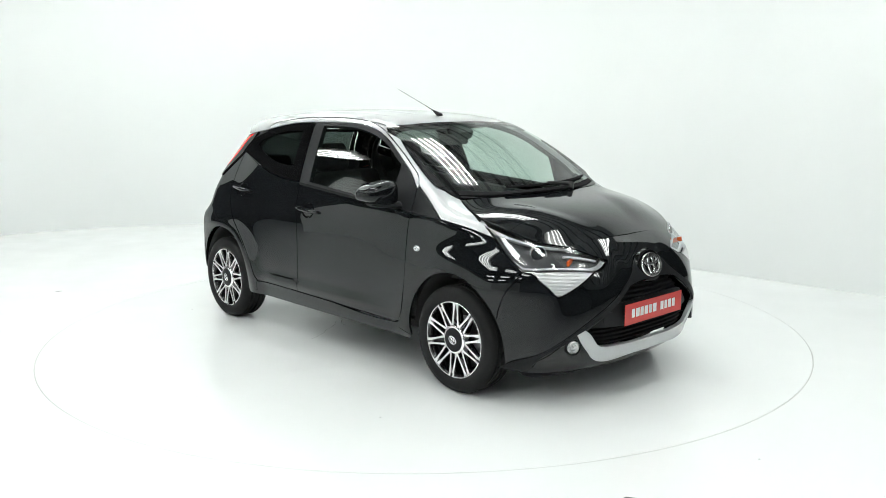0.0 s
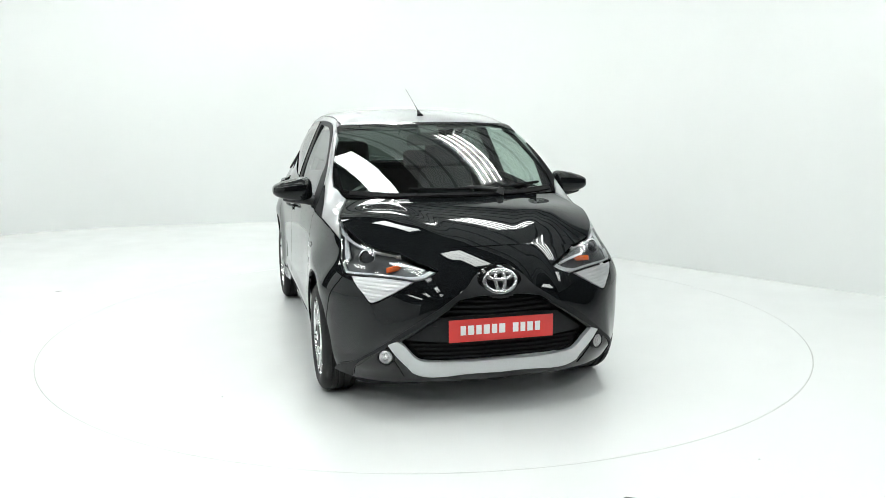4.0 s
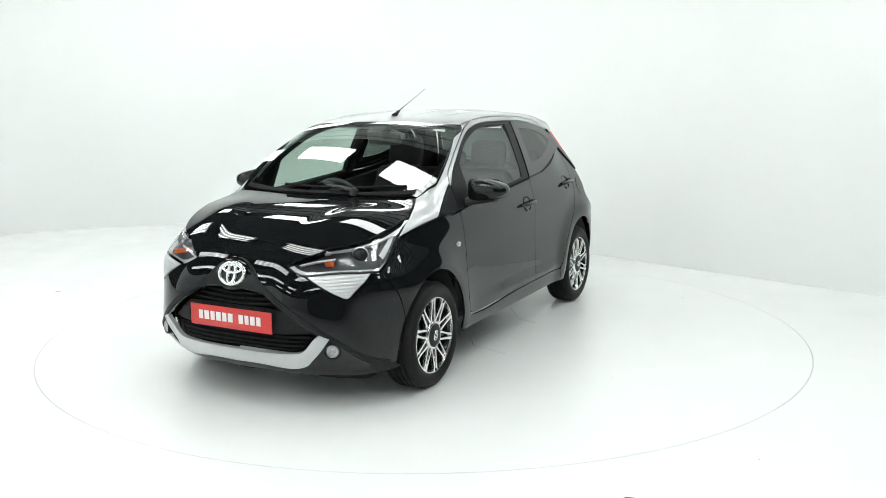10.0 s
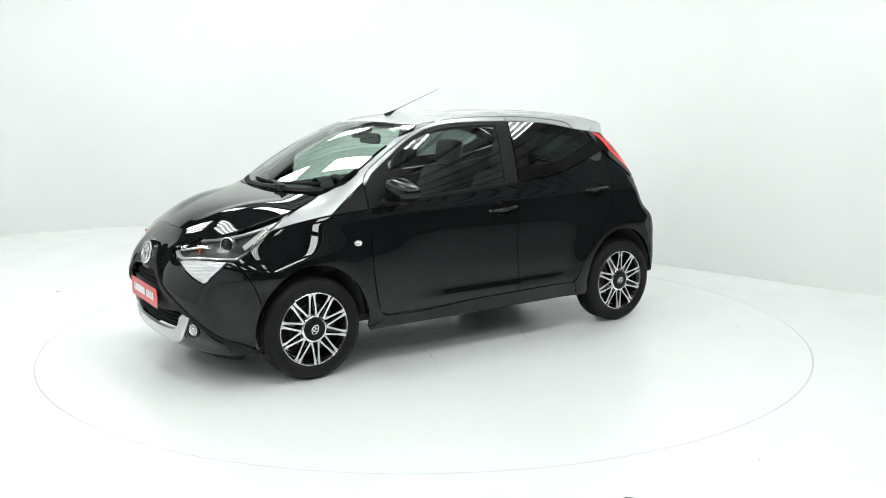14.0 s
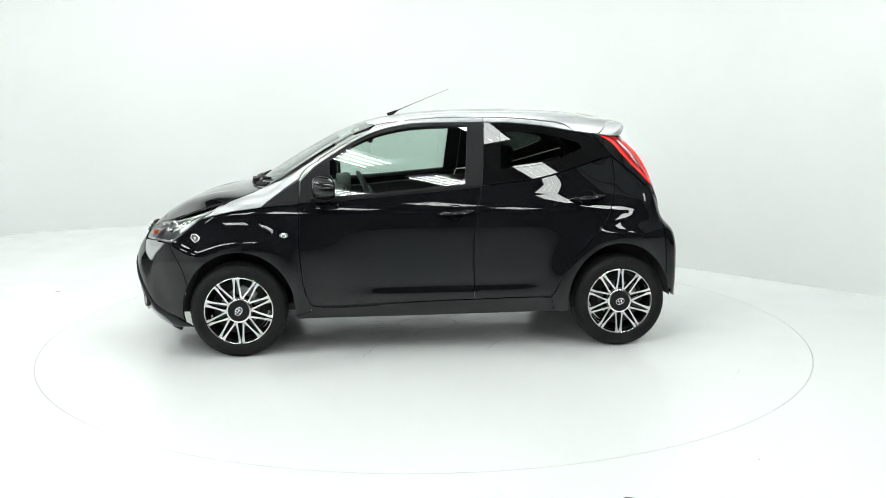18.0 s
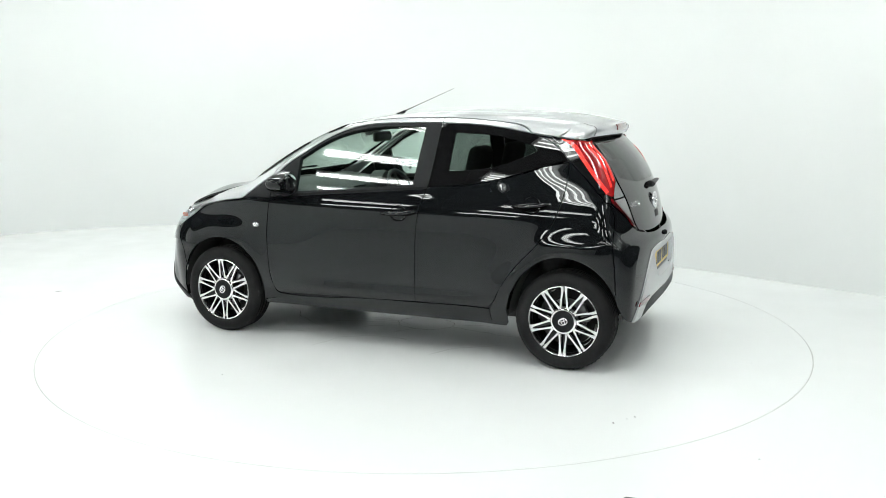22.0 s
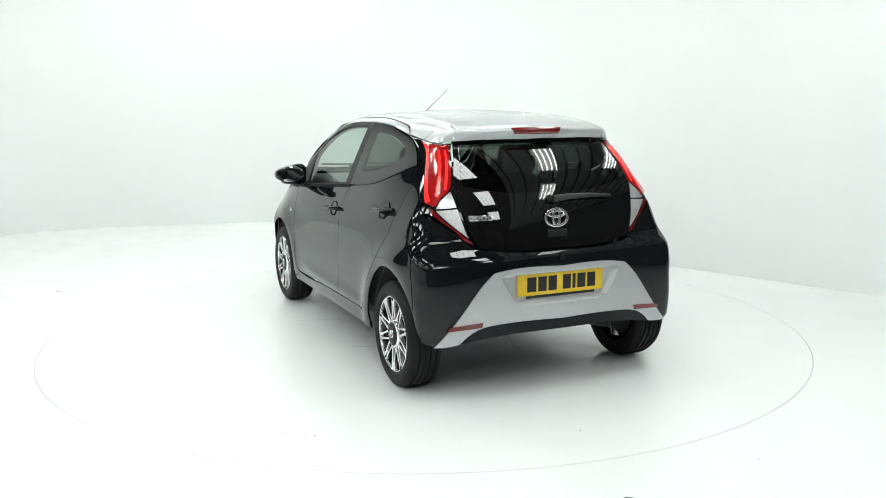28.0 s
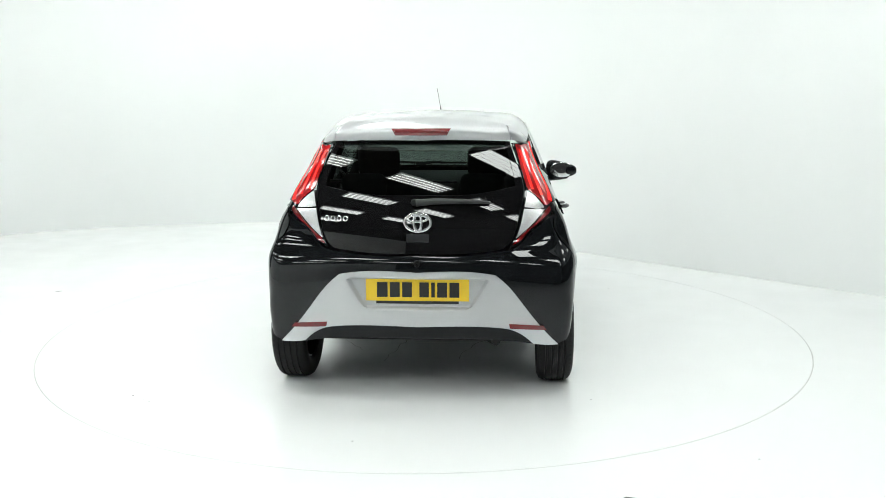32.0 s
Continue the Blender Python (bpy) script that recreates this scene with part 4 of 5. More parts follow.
def front_end(car):
    F, S, T = front_line, side_line, top_line
    grille = [F((0.0, 0.60), (0.12, 0.597), (0.20, 0.583)), F((0.20, 0.583), (0.31, 0.512), (0.475, 0.395)), F((0.475, 0.395), (0.465, 0.375), (0.40, 0.30), (0.36, 0.288), (0.20, 0.284), (0.0, 0.284))]
    edge_hl = [F((0.45, 0.795), (0.36, 0.752), (0.29, 0.720)), F((0.29, 0.720), (0.35, 0.688), (0.40, 0.676)), F((0.40, 0.676), (0.582, 0.574)), F((0.582, 0.574), (0.60, 0.570), (0.614, 0.580)), F((0.614, 0.580), (0.642, 0.622), (0.668, 0.66), (0.676, 0.69))]
    outline = [F((0.0, 0.822), (0.25, 0.817), (0.45, 0.800))] + edge_hl + [S((1.570, 0.692), (1.555, 0.655)), S((1.555, 0.655), (1.50, 0.56), (1.465, 0.44)), arc(*FRONT_ARCH, 25, -10, 8), S((1.49, 0.22), (1.52, 0.185)), F((0.745, 0.185), (0.66, 0.168), (0.42, 0.165), (0.0, 0.165))]

    def swell(p):
        """The bumper stands out along the arms of the cross."""
        y, z = np.abs(p[:, 1]), p[:, 2]
        d = (z - 0.63 + (y - 0.20) * 0.76) * 0.796
        along = ease(y, 0.16, 0.40) * (1 - ease(y, 0.60, 0.74)) * ease(z, 0.17, 0.30)
        return 0.024 * np.exp(-(d / np.where(d > 0, 0.125, 0.09)) ** 2) * along

    bumper = panel("front_bumper", sym(outline), "nose", M_PAINT, car, "glossy black front bumper", holes=[sym(grille)], step=0.018, relief=swell)
    arm = [F((0.0, 0.728), (0.075, 0.718), (0.125, 0.69), (0.155, 0.655)), F((0.155, 0.655), (0.21, 0.615), (0.32, 0.545), (0.46, 0.45), (0.60, 0.335), (0.695, 0.262)), F((0.695, 0.262), (0.735, 0.235), (0.745, 0.195)), F((0.745, 0.195), (0.67, 0.185)), F((0.67, 0.185), (0.665, 0.25), (0.56, 0.345), (0.50, 0.397)), F((0.50, 0.397), (0.31, 0.522), (0.205, 0.592)), F((0.205, 0.592), (0.12, 0.605), (0.0, 0.608))]
    panel("bumper_cross", sym(arm), "nose", M_SATIN, bumper, "satin black cross-shaped bumper band", off=0.008, depth=0.014, gap=0.0, step=0.016, relief=swell)
    # grille insert, set back, with slats
    back = panel("grille_mesh", sym(grille), "nose", M_MATTE, bumper, "black front grille", off=-0.05, depth=0.002, gap=-0.012)

    def slat(z0, half, name, mat, h=0.016, deep=0.022, bend=0.01):
        yy = np.linspace(-half, half, 33)
        zz = z0 + bend * (yy / half) ** 2
        n = np.zeros(33)
        p = cast(np.stack([n + 0.85, yy, zz], 1), np.stack([n + 1, n, n], 1))
        verts, faces = [], []
        for q in p:
            x, y, z = q
            verts += [(x - deep - 0.014, y, z + h * 0.5), (x - deep, y, z + h * 0.15), (x - deep, y, z - h * 0.35), (x - deep - 0.014, y, z - h * 0.5)]
        for i in range(32):
            for k in range(3):
                a = i * 4 + k
                faces.append((a, a + 1, a + 5, a + 4))
        pydata(name, verts, faces, mat, back)

    for z0, half in ((0.575, 0.19), (0.550, 0.225), (0.526, 0.26)):
        slat(z0, half, "grille_slat", M_MATTE)
    for z0, half in ((0.375, 0.43), (0.352, 0.41), (0.330, 0.39), (0.308, 0.365)):
        slat(z0, half, "grille_slat", M_MATTE, bend=0.0)
    bar = [F((0.0, 0.512), (0.20, 0.512), (0.305, 0.505)), F((0.305, 0.505), (0.36, 0.465), (0.455, 0.40)), F((0.455, 0.40), (0.25, 0.385), (0.0, 0.383))]
    panel("number_plate_bar", sym(bar), "nose", M_SATIN, bumper, "satin black bar across the grille", off=-0.012, depth=0.02, gap=0.0)
    tow = [F((-0.37, 0.465), (-0.31, 0.468)), F((-0.31, 0.468), (-0.31, 0.415)), F((-0.31, 0.415), (-0.37, 0.413)), F((-0.37, 0.413), (-0.37, 0.465))]
    panel("tow_cover", tow, "nose", M_SATIN, bumper, "small square tow eye cover", off=-0.0095, depth=0.006, gap=0.0)
    # silver lower lip
    lip = [F((0.0, 0.291), (0.20, 0.291), (0.350, 0.296)), F((0.350, 0.296), (0.392, 0.306), (0.458, 0.381), (0.482, 0.402)), F((0.482, 0.402), (0.525, 0.385)), F((0.522, 0.383), (0.485, 0.320), (0.420, 0.248)), F((0.420, 0.248), (0.395, 0.236), (0.20, 0.230), (0.0, 0.230))]

    def lip_out(p):
        return 0.009 * (1 - ease(p[:, 2], 0.236, 0.276)) + swell(p)

    panel("silver_lip", sym(lip), "nose", M_SILVER, bumper, "silver painted lower bumper lip", off=0.009, depth=0.022, relief=lip_out, gap=0.0, step=0.018)
    chin = [F((0.0, 0.232), (0.40, 0.236), (0.56, 0.21), (0.70, 0.19)), F((0.70, 0.19), (0.68, 0.165), (0.42, 0.15), (0.0, 0.15))]
    panel("chin_spoiler", sym(chin), "nose", M_MATTE, bumper, "matte black chin spoiler", off=-0.004, gap=0.0)
    # fog lamp pods
    pod = [F((0.535, 0.375), (0.60, 0.31), (0.662, 0.248)), F((0.662, 0.248), (0.66, 0.205)), F((0.66, 0.205), (0.56, 0.198), (0.45, 0.205)), F((0.45, 0.205), (0.50, 0.30), (0.535, 0.375))]
    both("fog_lamp_pod", pod, "nose", M_RIMBLACK, bumper, "gloss black fog lamp surround", off=0.004, gap=0.0, relief=swell)
    p = cast(np.array([[0.85, 0.542, 0.319]]), np.array([[1.0, 0, 0]]))[0] + np.array([0.012, 0, 0])
    for s in (1, -1):
        m = pose(p[0] + 0.016, s * (p[1] + 0.004), p[2], 0, 0, -90 + s * 26)
        fog = part("fog_lamp", lathe([(0.001, 0.004), (0.012, 0.008), (0.016, 0.003), (0.026, 0.007), (0.033, 0.002), (0.036, -0.02)], 16, m), M_CLEARLENS, bumper, "round clear fog lamp")
        part("bezel", lathe([(0.035, -0.015), (0.036, 0.006), (0.041, 0.004), (0.044, -0.015)], 28, m), M_SATIN, fog)
    # headlights
    lamp_out = [F((0.45, 0.793), (0.36, 0.750), (0.294, 0.720)), F((0.294, 0.720), (0.35, 0.690), (0.402, 0.680)), F((0.402, 0.680), (0.55, 0.696), (0.672, 0.697)), S((1.566, 0.697), (1.51, 0.735), (1.44, 0.781), (1.371, 0.835)), S((1.371, 0.837), (1.305, 0.887), (1.259, 0.916)), T((1.26, 0.684), (1.32, 0.675), (1.447, 0.642), (1.571, 0.562), (1.655, 0.442))]
    rim = np.concatenate(lamp_out)
    mid = np.array([1.55, 0.56, 0.762])
    inner = [mid + (rim - mid) * np.array([0.90, 0.90, 0.70])]
    wing_strip = [S((1.515, 0.752), (1.44, 0.803), (1.385, 0.850)), S((1.385, 0.850), (1.372, 0.872)), S((1.372, 0.872), (1.43, 0.832), (1.52, 0.772)), S((1.52, 0.772), (1.515, 0.752))]
    brow = [F((0.345, 0.734), (0.42, 0.753), (0.505, 0.766)), F((0.505, 0.766), (0.503, 0.758)), F((0.503, 0.758), (0.42, 0.744), (0.352, 0.727)), F((0.352, 0.727), (0.345, 0.734))]
    for sgn in (False, True):
        s = -1 if sgn else 1
        hl = panel("headlight", lamp_out, "nose", G_LENS, car, "clear headlight with dark inside and bright chrome strip", sgn, off=0.002, depth=0.001, gap=0.003)
        panel("reflector_bowl", lamp_out, "nose", M_BOWL, hl, "smoky grey inner headlight housing", sgn, off=-0.030, depth=0.002, gap=0.004)
        panel("light_strip", lamp_out, "nose", M_FIN, hl, "bright silver light strip", sgn, off=-0.006, depth=0.018, gap=0.006, holes=[inner])
        panel("outer_strip", wing_strip, "nose", M_FIN, hl, "bright strip at the outer end", sgn, off=-0.012, depth=0.01, gap=0.0)
        panel("light_guide", brow, "nose", M_FIN, hl, "thin bright light guide", sgn, off=-0.012, depth=0.01, gap=0.0)
        q = cast(np.array([[0.85, 0.592, 0.768]]), np.array([[1.0, 0, 0]]))[0]
        m = pose(q[0] - 0.040, s * q[1], q[2], 8, 0, -90 + s * 30)
        lens = part("projector", lathe([(0.001, 0.020), (0.020, 0.016), (0.034, 0.002), (0.036, -0.02)], 32, m), M_SCREEN, hl, "dark round projector lens")
        part("projector_ring", lathe([(0.035, -0.02), (0.037, 0.006), (0.041, 0.008), (0.044, 0.002), (0.044, -0.02)], 32, m), M_CHROME, lens, "chrome ring")
        q = cast(np.array([[0.85, 0.460, 0.731]]), np.array([[1.0, 0, 0]]))[0]
        m = pose(q[0] - 0.032, s * q[1], q[2], 6, 0, s * -22)
        bm = box_bm(-0.012, 0.0, -0.066, 0.062, -0.014, 0.013, 0.004)
        bm.transform(m)
        part("indicator", bm, M_AMBER, hl, "amber indicator lamp")
    fin = [F((0.404, 0.677), (0.55, 0.692), (0.675, 0.692)), F((0.675, 0.692), (0.666, 0.66), (0.640, 0.622), (0.613, 0.582)), F((0.613, 0.582), (0.60, 0.572), (0.584, 0.576)), F((0.584, 0.576), (0.404, 0.677))]

    def ribs(p):
        return 0.0035 * np.abs(np.sin((p[:, 2] - 0.07 * np.abs(p[:, 1])) * math.pi / 0.0165))

    both("day_lamp_panel", fin, "nose", M_FIN, car, "silver ribbed triangular light panel", relief=ribs, off=0.001, step=0.005, crisp=True)
    # badge
    q = cast(np.array([[0.85, 0, 0.672]]), np.array([[1.0, 0, 0]]))[0]
    m = pose(q[0] + 0.012, 0, q[2], 0, -17, 0)
    bm = lathe([(0.001, 0.002), (0.085, 0.002), (0.104, -0.004), (0.112, -0.02)], 40)
    bm.transform(m @ pose(0, 0, 0, 0, 0, -90) @ Matrix.Diagonal((1.05, 1, 0.80, 1)))
    disc = part("badge_base", bm, M_RIMBLACK, bumper, "gloss black oval badge base")
    bm = bmesh.new()
    badge(bm, m @ pose(0.004, 0, 0), 0.078, 0.055)
    part("badge", bm, M_CHROME, disc, "chrome badge of three ovals")
    # red showroom sign over the number plate
    x = 1.868
    sign = part("showroom_sign", box_bm(x - 0.004, x, -0.262, 0.262, 0.393, 0.502, 0.0015), M_SIGN, bumper, "red sign board with white lettering bars", smooth=False)
    y = -0.205
    for wd, gap_after in ((0.026, 0.0), (0.03, 0.0), (0.026, 0.0), (0.03, 0.0), (0.026, 0.0), (0.03, 0.028), (0.028, 0.0), (0.024, 0.0), (0.028, 0.0), (0.026, 0.0)):
        part("lettering_bar", box_bm(x + 0.0003, x + 0.0018, y, y + wd, 0.427, 0.472), M_WHITE, sign, smooth=False)
        y += wd + 0.0108 + gap_after


def badge(bm, m, rx, rz):
    w = rx * 0.125
    oval_ring(bm, rx, rz, w, w * 0.9, (0, 0, 0), "x", 44, m)
    oval_ring(bm, rx * 0.30, rz * 0.93, w, w * 0.9, (0, 0, 0), "x", 36, m)
    oval_ring(bm, rx * 0.74, rz * 0.36, w, w * 0.9, (0, 0, rz * 0.46), "x", 40, m)


def rear_end(car):
    R, S, T = rear_line, side_line, top_line
    # spoiler
    spo = [T((-1.185, 0.0), (-1.18, 0.25), (-1.175, 0.44)), T((-1.175, 0.44), (-1.21, 0.452)), R((0.452, 1.375), (0.462, 1.345), (0.468, 1.312)), R((0.468, 1.312), (0.30, 1.316), (0.0, 1.316))]
    spoiler = panel("roof_spoiler", sym(spo), "fan", M_SILVER, car, "silver painted roof spoiler", depth=0.006, step=0.018, gap=0.002)
    corner = [T((-1.175, 0.445), (-1.125, 0.50)), S((-1.10, 1.338), (-1.065, 1.313)), S((-1.065, 1.313), (-1.14, 1.303)), R((0.535, 1.302), (0.472, 1.312)), R((0.468, 1.312), (0.462, 1.345), (0.452, 1.375)), T((-1.21, 0.455), (-1.175, 0.445))]
    both("roof_corner", corner, "fan", M_SILVER, car, "silver painted rear roof corner", depth=0.03, step=0.018)
    brake = [R((-0.155, 1.378), (0.155, 1.378)), R((0.155, 1.378), (0.135, 1.345)), R((0.135, 1.345), (-0.135, 1.345)), R((-0.135, 1.345), (-0.155, 1.378))]
    panel("brake_light", brake, "tail", M_REDDARK, spoiler, "dark red high brake light", off=0.003, depth=0.006, gap=0.0)
    # glass hatch
    hatch = [R((0.0, 1.318), (0.30, 1.318), (0.467, 1.312)), R((0.465, 1.306), (0.503, 1.20), (0.535, 1.085), (0.527, 1.0), (0.517, 0.965)), R((0.517, 0.965), (0.490, 0.85), (0.456, 0.795), (0.432, 0.778)), R((0.432, 0.778), (0.30, 0.762), (0.0, 0.757))]
    clear = [R((0.0, 1.300), (0.28, 1.299), (0.435, 1.294)), R((0.435, 1.294), (0.468, 1.19), (0.490, 1.09)), R((0.490, 1.09), (0.30, 1.055), (0.0, 1.05))]
    hatch_fair = fairing("x", 3, sym(hatch))
    gate = panel("glass_hatch", sym(clear), "tail", G_REAR, car, "frameless dark glass rear hatch", gap=-0.001, depth=0.001, step=0.03, fair=hatch_fair)
    panel("hatch_border", sym(hatch), "tail", M_RIMBLACK, gate, "gloss black glass hatch surround", holes=[sym(clear)], fair=hatch_fair)
    # tail lamps
    lamp = [S((-1.15, 1.302), (-1.03, 1.316)), S(*LAMP_FRONT), R((0.680, 0.955), (0.612, 0.900), (0.562, 0.862), (0.50, 0.800), (0.462, 0.783)), R((0.462, 0.783), (0.494, 0.85), (0.520, 0.965), (0.530, 1.0), (0.539, 1.085)), R((0.539, 1.085), (0.507, 1.20), (0.47, 1.302)), R((0.47, 1.302), (0.53, 1.300))]
    red = [S((-1.200, 1.292), (-1.070, 1.303)), S((-1.070, 1.303), (-1.136, 1.268), (-1.206, 1.190), (-1.284, 1.100), (-1.366, 1.005)), R((0.668, 1.0), (0.652, 0.990), (0.640, 0.993)), R((0.640, 0.993), (0.602, 1.036), (0.560, 1.070), (0.548, 1.085)), R((0.548, 1.085), (0.518, 1.19), (0.490, 1.292))]
    glow = [S((-1.075, 1.301), (-1.136, 1.266), (-1.206, 1.189), (-1.284, 1.099), (-1.364, 1.006)), S((-1.364, 1.006), (-1.380, 1.016)), S((-1.380, 1.016), (-1.302, 1.108), (-1.224, 1.200), (-1.152, 1.280), (-1.085, 1.303))]
    bars = [[R((0.548, 1.262), (0.574, 1.185), (0.605, 1.105), (0.632, 1.040)), R((0.632, 1.040), (0.620, 1.040)), R((0.620, 1.040), (0.592, 1.108), (0.562, 1.188), (0.536, 1.266)), R((0.536, 1.266), (0.548, 1.262))],
            [R((0.520, 1.262), (0.545, 1.185), (0.572, 1.110), (0.585, 1.070)), R((0.585, 1.070), (0.574, 1.070)), R((0.574, 1.070), (0.558, 1.112), (0.534, 1.188), (0.510, 1.264)), R((0.510, 1.264), (0.520, 1.262))]]
    mid = [R((0.634, 0.990), (0.598, 1.030), (0.554, 1.064)), R((0.554, 1.064), (0.546, 1.02), (0.538, 0.985)), R((0.538, 0.985), (0.58, 0.980), (0.640, 0.979)), R((0.640, 0.979), (0.634, 0.990))]
    white = [R((0.536, 0.976), (0.590, 0.972), (0.642, 0.969)), R((0.642, 0.969), (0.575, 0.897), (0.496, 0.830)), R((0.496, 0.830), (0.514, 0.88), (0.536, 0.976))]
    low_red = [R((0.672, 0.988), (0.656, 0.977), (0.648, 0.966)), R((0.648, 0.966), (0.580, 0.892), (0.499, 0.824), (0.478, 0.800)), R((0.478, 0.800), (0.50, 0.806), (0.562, 0.868), (0.612, 0.906), (0.668, 0.955)), R((0.668, 0.955), (0.672, 0.972), (0.665, 0.985))]
    edge = [(-1.070, 1.304), (-1.136, 1.268), (-1.206, 1.190), (-1.284, 1.100), (-1.366, 1.006)]
    fin = [S(*LAMP_FRONT[:-1]), S((-1.335, 1.003), (-1.366, 1.006)), S(*edge[::-1]), S((-1.070, 1.304), (-1.030, 1.316))]
    for sgn in (False, True):
        tl = panel("tail_lamp", lamp, "tail", M_RIMBLACK, car, "boomerang-shaped red and clear tail lamp with black border", sgn, off=0.0, depth=0.010, gap=0.002, step=0.02)
        panel("black_fin", fin, "tail", M_RIMBLACK, tl, "gloss black fin along the lamp's front edge", sgn, off=0.009, depth=0.010, gap=0.0)
        panel("red_lens", red, "tail", M_RED, tl, "bright red upper lens", sgn, off=0.004, depth=0.006, gap=0.0, step=0.02)
        panel("light_guide", glow, "tail", M_REDGLOW, tl, "lit red light guide", sgn, off=0.006, depth=0.003, gap=0.0)
        for b in bars:
            panel("light_bar", b, "tail", M_REDGLOW, tl, "lit red light bar", sgn, off=0.006, depth=0.003, gap=0.0)
        panel("lower_red_lens", low_red, "tail", M_REDDARK, tl, "dark red lower lens edge", sgn, off=0.004, depth=0.006, gap=0.0)
        panel("clear_lens", mid, "tail", M_CLEARLENS, tl, "clear indicator lens", sgn, off=0.0035, depth=0.005, gap=0.0)
        panel("reversing_lens", white, "tail", M_CLEARLENS, tl, "clear reversing lens", sgn, off=0.004, depth=0.005, gap=0.0)
    # bumper
    outline = [R((0.0, 0.752), (0.30, 0.757), (0.436, 0.773)), R((0.436, 0.773), (0.465, 0.778), (0.502, 0.795), (0.562, 0.857), (0.614, 0.895), (0.685, 0.947)), S((-1.405, 0.93), (-1.425, 0.88)), S((-1.425, 0.88), (-1.44, 0.72), (-1.455, 0.58), (-1.46, 0.46)), arc(*REAR_ARCH, 153, 163, 4), S((-1.49, 0.36), (-1.52, 0.312)), R((0.720, 0.298), (0.62, 0.303), (0.45, 0.332), (0.0, 0.343))]
    dish = [R((0.0, 0.645), (0.34, 0.640), (0.365, 0.63)), R((0.365, 0.63), (0.33, 0.56), (0.27, 0.495)), R((0.27, 0.495), (0.24, 0.482), (0.0, 0.48))]
    bumper = panel("rear_bumper", sym(outline), "tail", M_PAINT, car, "glossy black rear bumper", holes=[sym(dish)], step=0.019)
    silver = [R((0.0, 0.670), (0.34, 0.667), (0.395, 0.658)), R((0.395, 0.658), (0.44, 0.62), (0.54, 0.50), (0.66, 0.352), (0.713, 0.297)), R((0.713, 0.297), (0.66, 0.296), (0.585, 0.305)), R((0.585, 0.305), (0.53, 0.352), (0.47, 0.380), (0.40, 0.391), (0.0, 0.392))]
    dish = [R((0.0, 0.645), (0.34, 0.640), (0.365, 0.63)), R((0.365, 0.63), (0.33, 0.56), (0.27, 0.495)), R((0.27, 0.495), (0.24, 0.482), (0.0, 0.48))]
    panel("silver_insert", sym(silver), "tail", M_SILVER, bumper, "silver painted rear bumper insert", off=0.010, depth=0.014, holes=[sym(dish)], gap=0.0)

    def hollow(p):
        y, z = np.abs(p[:, 1]), p[:, 2]
        d = np.minimum(np.minimum(z - 0.48, 0.645 - z), (0.37 - y) * 0.8 - np.maximum(0.64 - z, 0) * 0.5)
        return -0.034 * ease(d, 0.0, 0.016)

    panel("plate_recess", sym(dish), "tail", M_SILVER, bumper, "silver number plate recess", off=0.010, depth=0.002, gap=0.0, relief=hollow, step=0.007)
    diff = [R((0.0, 0.392), (0.40, 0.390), (0.47, 0.379), (0.53, 0.351), (0.585, 0.304)), R((0.585, 0.304), (0.55, 0.310), (0.46, 0.326)), R((0.46, 0.326), (0.30, 0.336), (0.0, 0.338))]
    panel("lower_valance", sym(diff), "tail", M_SATIN, bumper, "satin black lower rear valance", off=0.012, depth=0.02, gap=0.0)
    ref = [R((0.462, 0.411), (0.55, 0.405), (0.636, 0.398)), R((0.636, 0.398), (0.652, 0.376)), R((0.652, 0.376), (0.55, 0.381), (0.468, 0.386)), R((0.468, 0.386), (0.462, 0.411))]
    both("reflector", ref, "tail", M_REDDARK, bumper, "slim dark red reflector", off=0.014, depth=0.006, gap=0.0)
    # number plate with bars
    x = -1.586
    plate = part("number_plate", box_bm(x, x + 0.004, -0.262, 0.262, 0.521, 0.636, 0.0012), M_YELLOW, bumper, "yellow number plate with black bars", smooth=False)
    y = 0.205
    for wd, after in ((0.054, 0.0), (0.050, 0.0), (0.050, 0.026), (0.048, 0.0), (0.018, 0.0), (0.050, 0.0), (0.050, 0.0)):
        part("plate_bar", box_bm(x - 0.0018, x - 0.0003, y - wd, y, 0.541, 0.618), M_INK, plate, smooth=False)
        y -= wd + 0.012 + after
    part("dealer_strip", box_bm(x - 0.001, x + 0.004, -0.21, 0.21, 0.507, 0.521), M_INK, plate, "black strip under the plate", smooth=False)
    # hatch badge, lettering bars, wiper, catch
    q = cast(np.array([[-0.85, 0.0, 0.915]]), np.array([[-1.0, 0, 0]]))[0]
    m = pose(q[0] - 0.006, 0, q[2], 0, -6, 180)
    bm = bmesh.new()
    badge(bm, m, 0.066, 0.045)
    part("badge", bm, M_CHROME, gate, "chrome badge of three ovals")
    for yy in (0.474, 0.441, 0.408, 0.375):
        q = cast(np.array([[-0.85, yy, 0.929]]), np.array([[-1.0, 0, 0]]))[0]
        bm = bmesh.new()
        oval_ring(bm, 0.0115, 0.0125, 0.0032, 0.003, (0, 0, 0), "x", 20, pose(q[0] - 0.003, q[1], q[2], 0, -15, 164))
        part("lettering_shape", bm, M_CHROME, gate, "small plain chrome shape of the model lettering")
    q = cast(np.array([[-0.85, 0.0, 0.835]]), np.array([[-1.0, 0, 0]]))[0]
    bm = box_bm(-0.006, 0.004, -0.06, 0.06, -0.024, 0.024, 0.006)
    bm.transform(pose(q[0], 0, q[2], 0, 12, 0))
    part("hatch_catch", bm, M_SATIN, gate, "small black hatch catch")
    pts = []
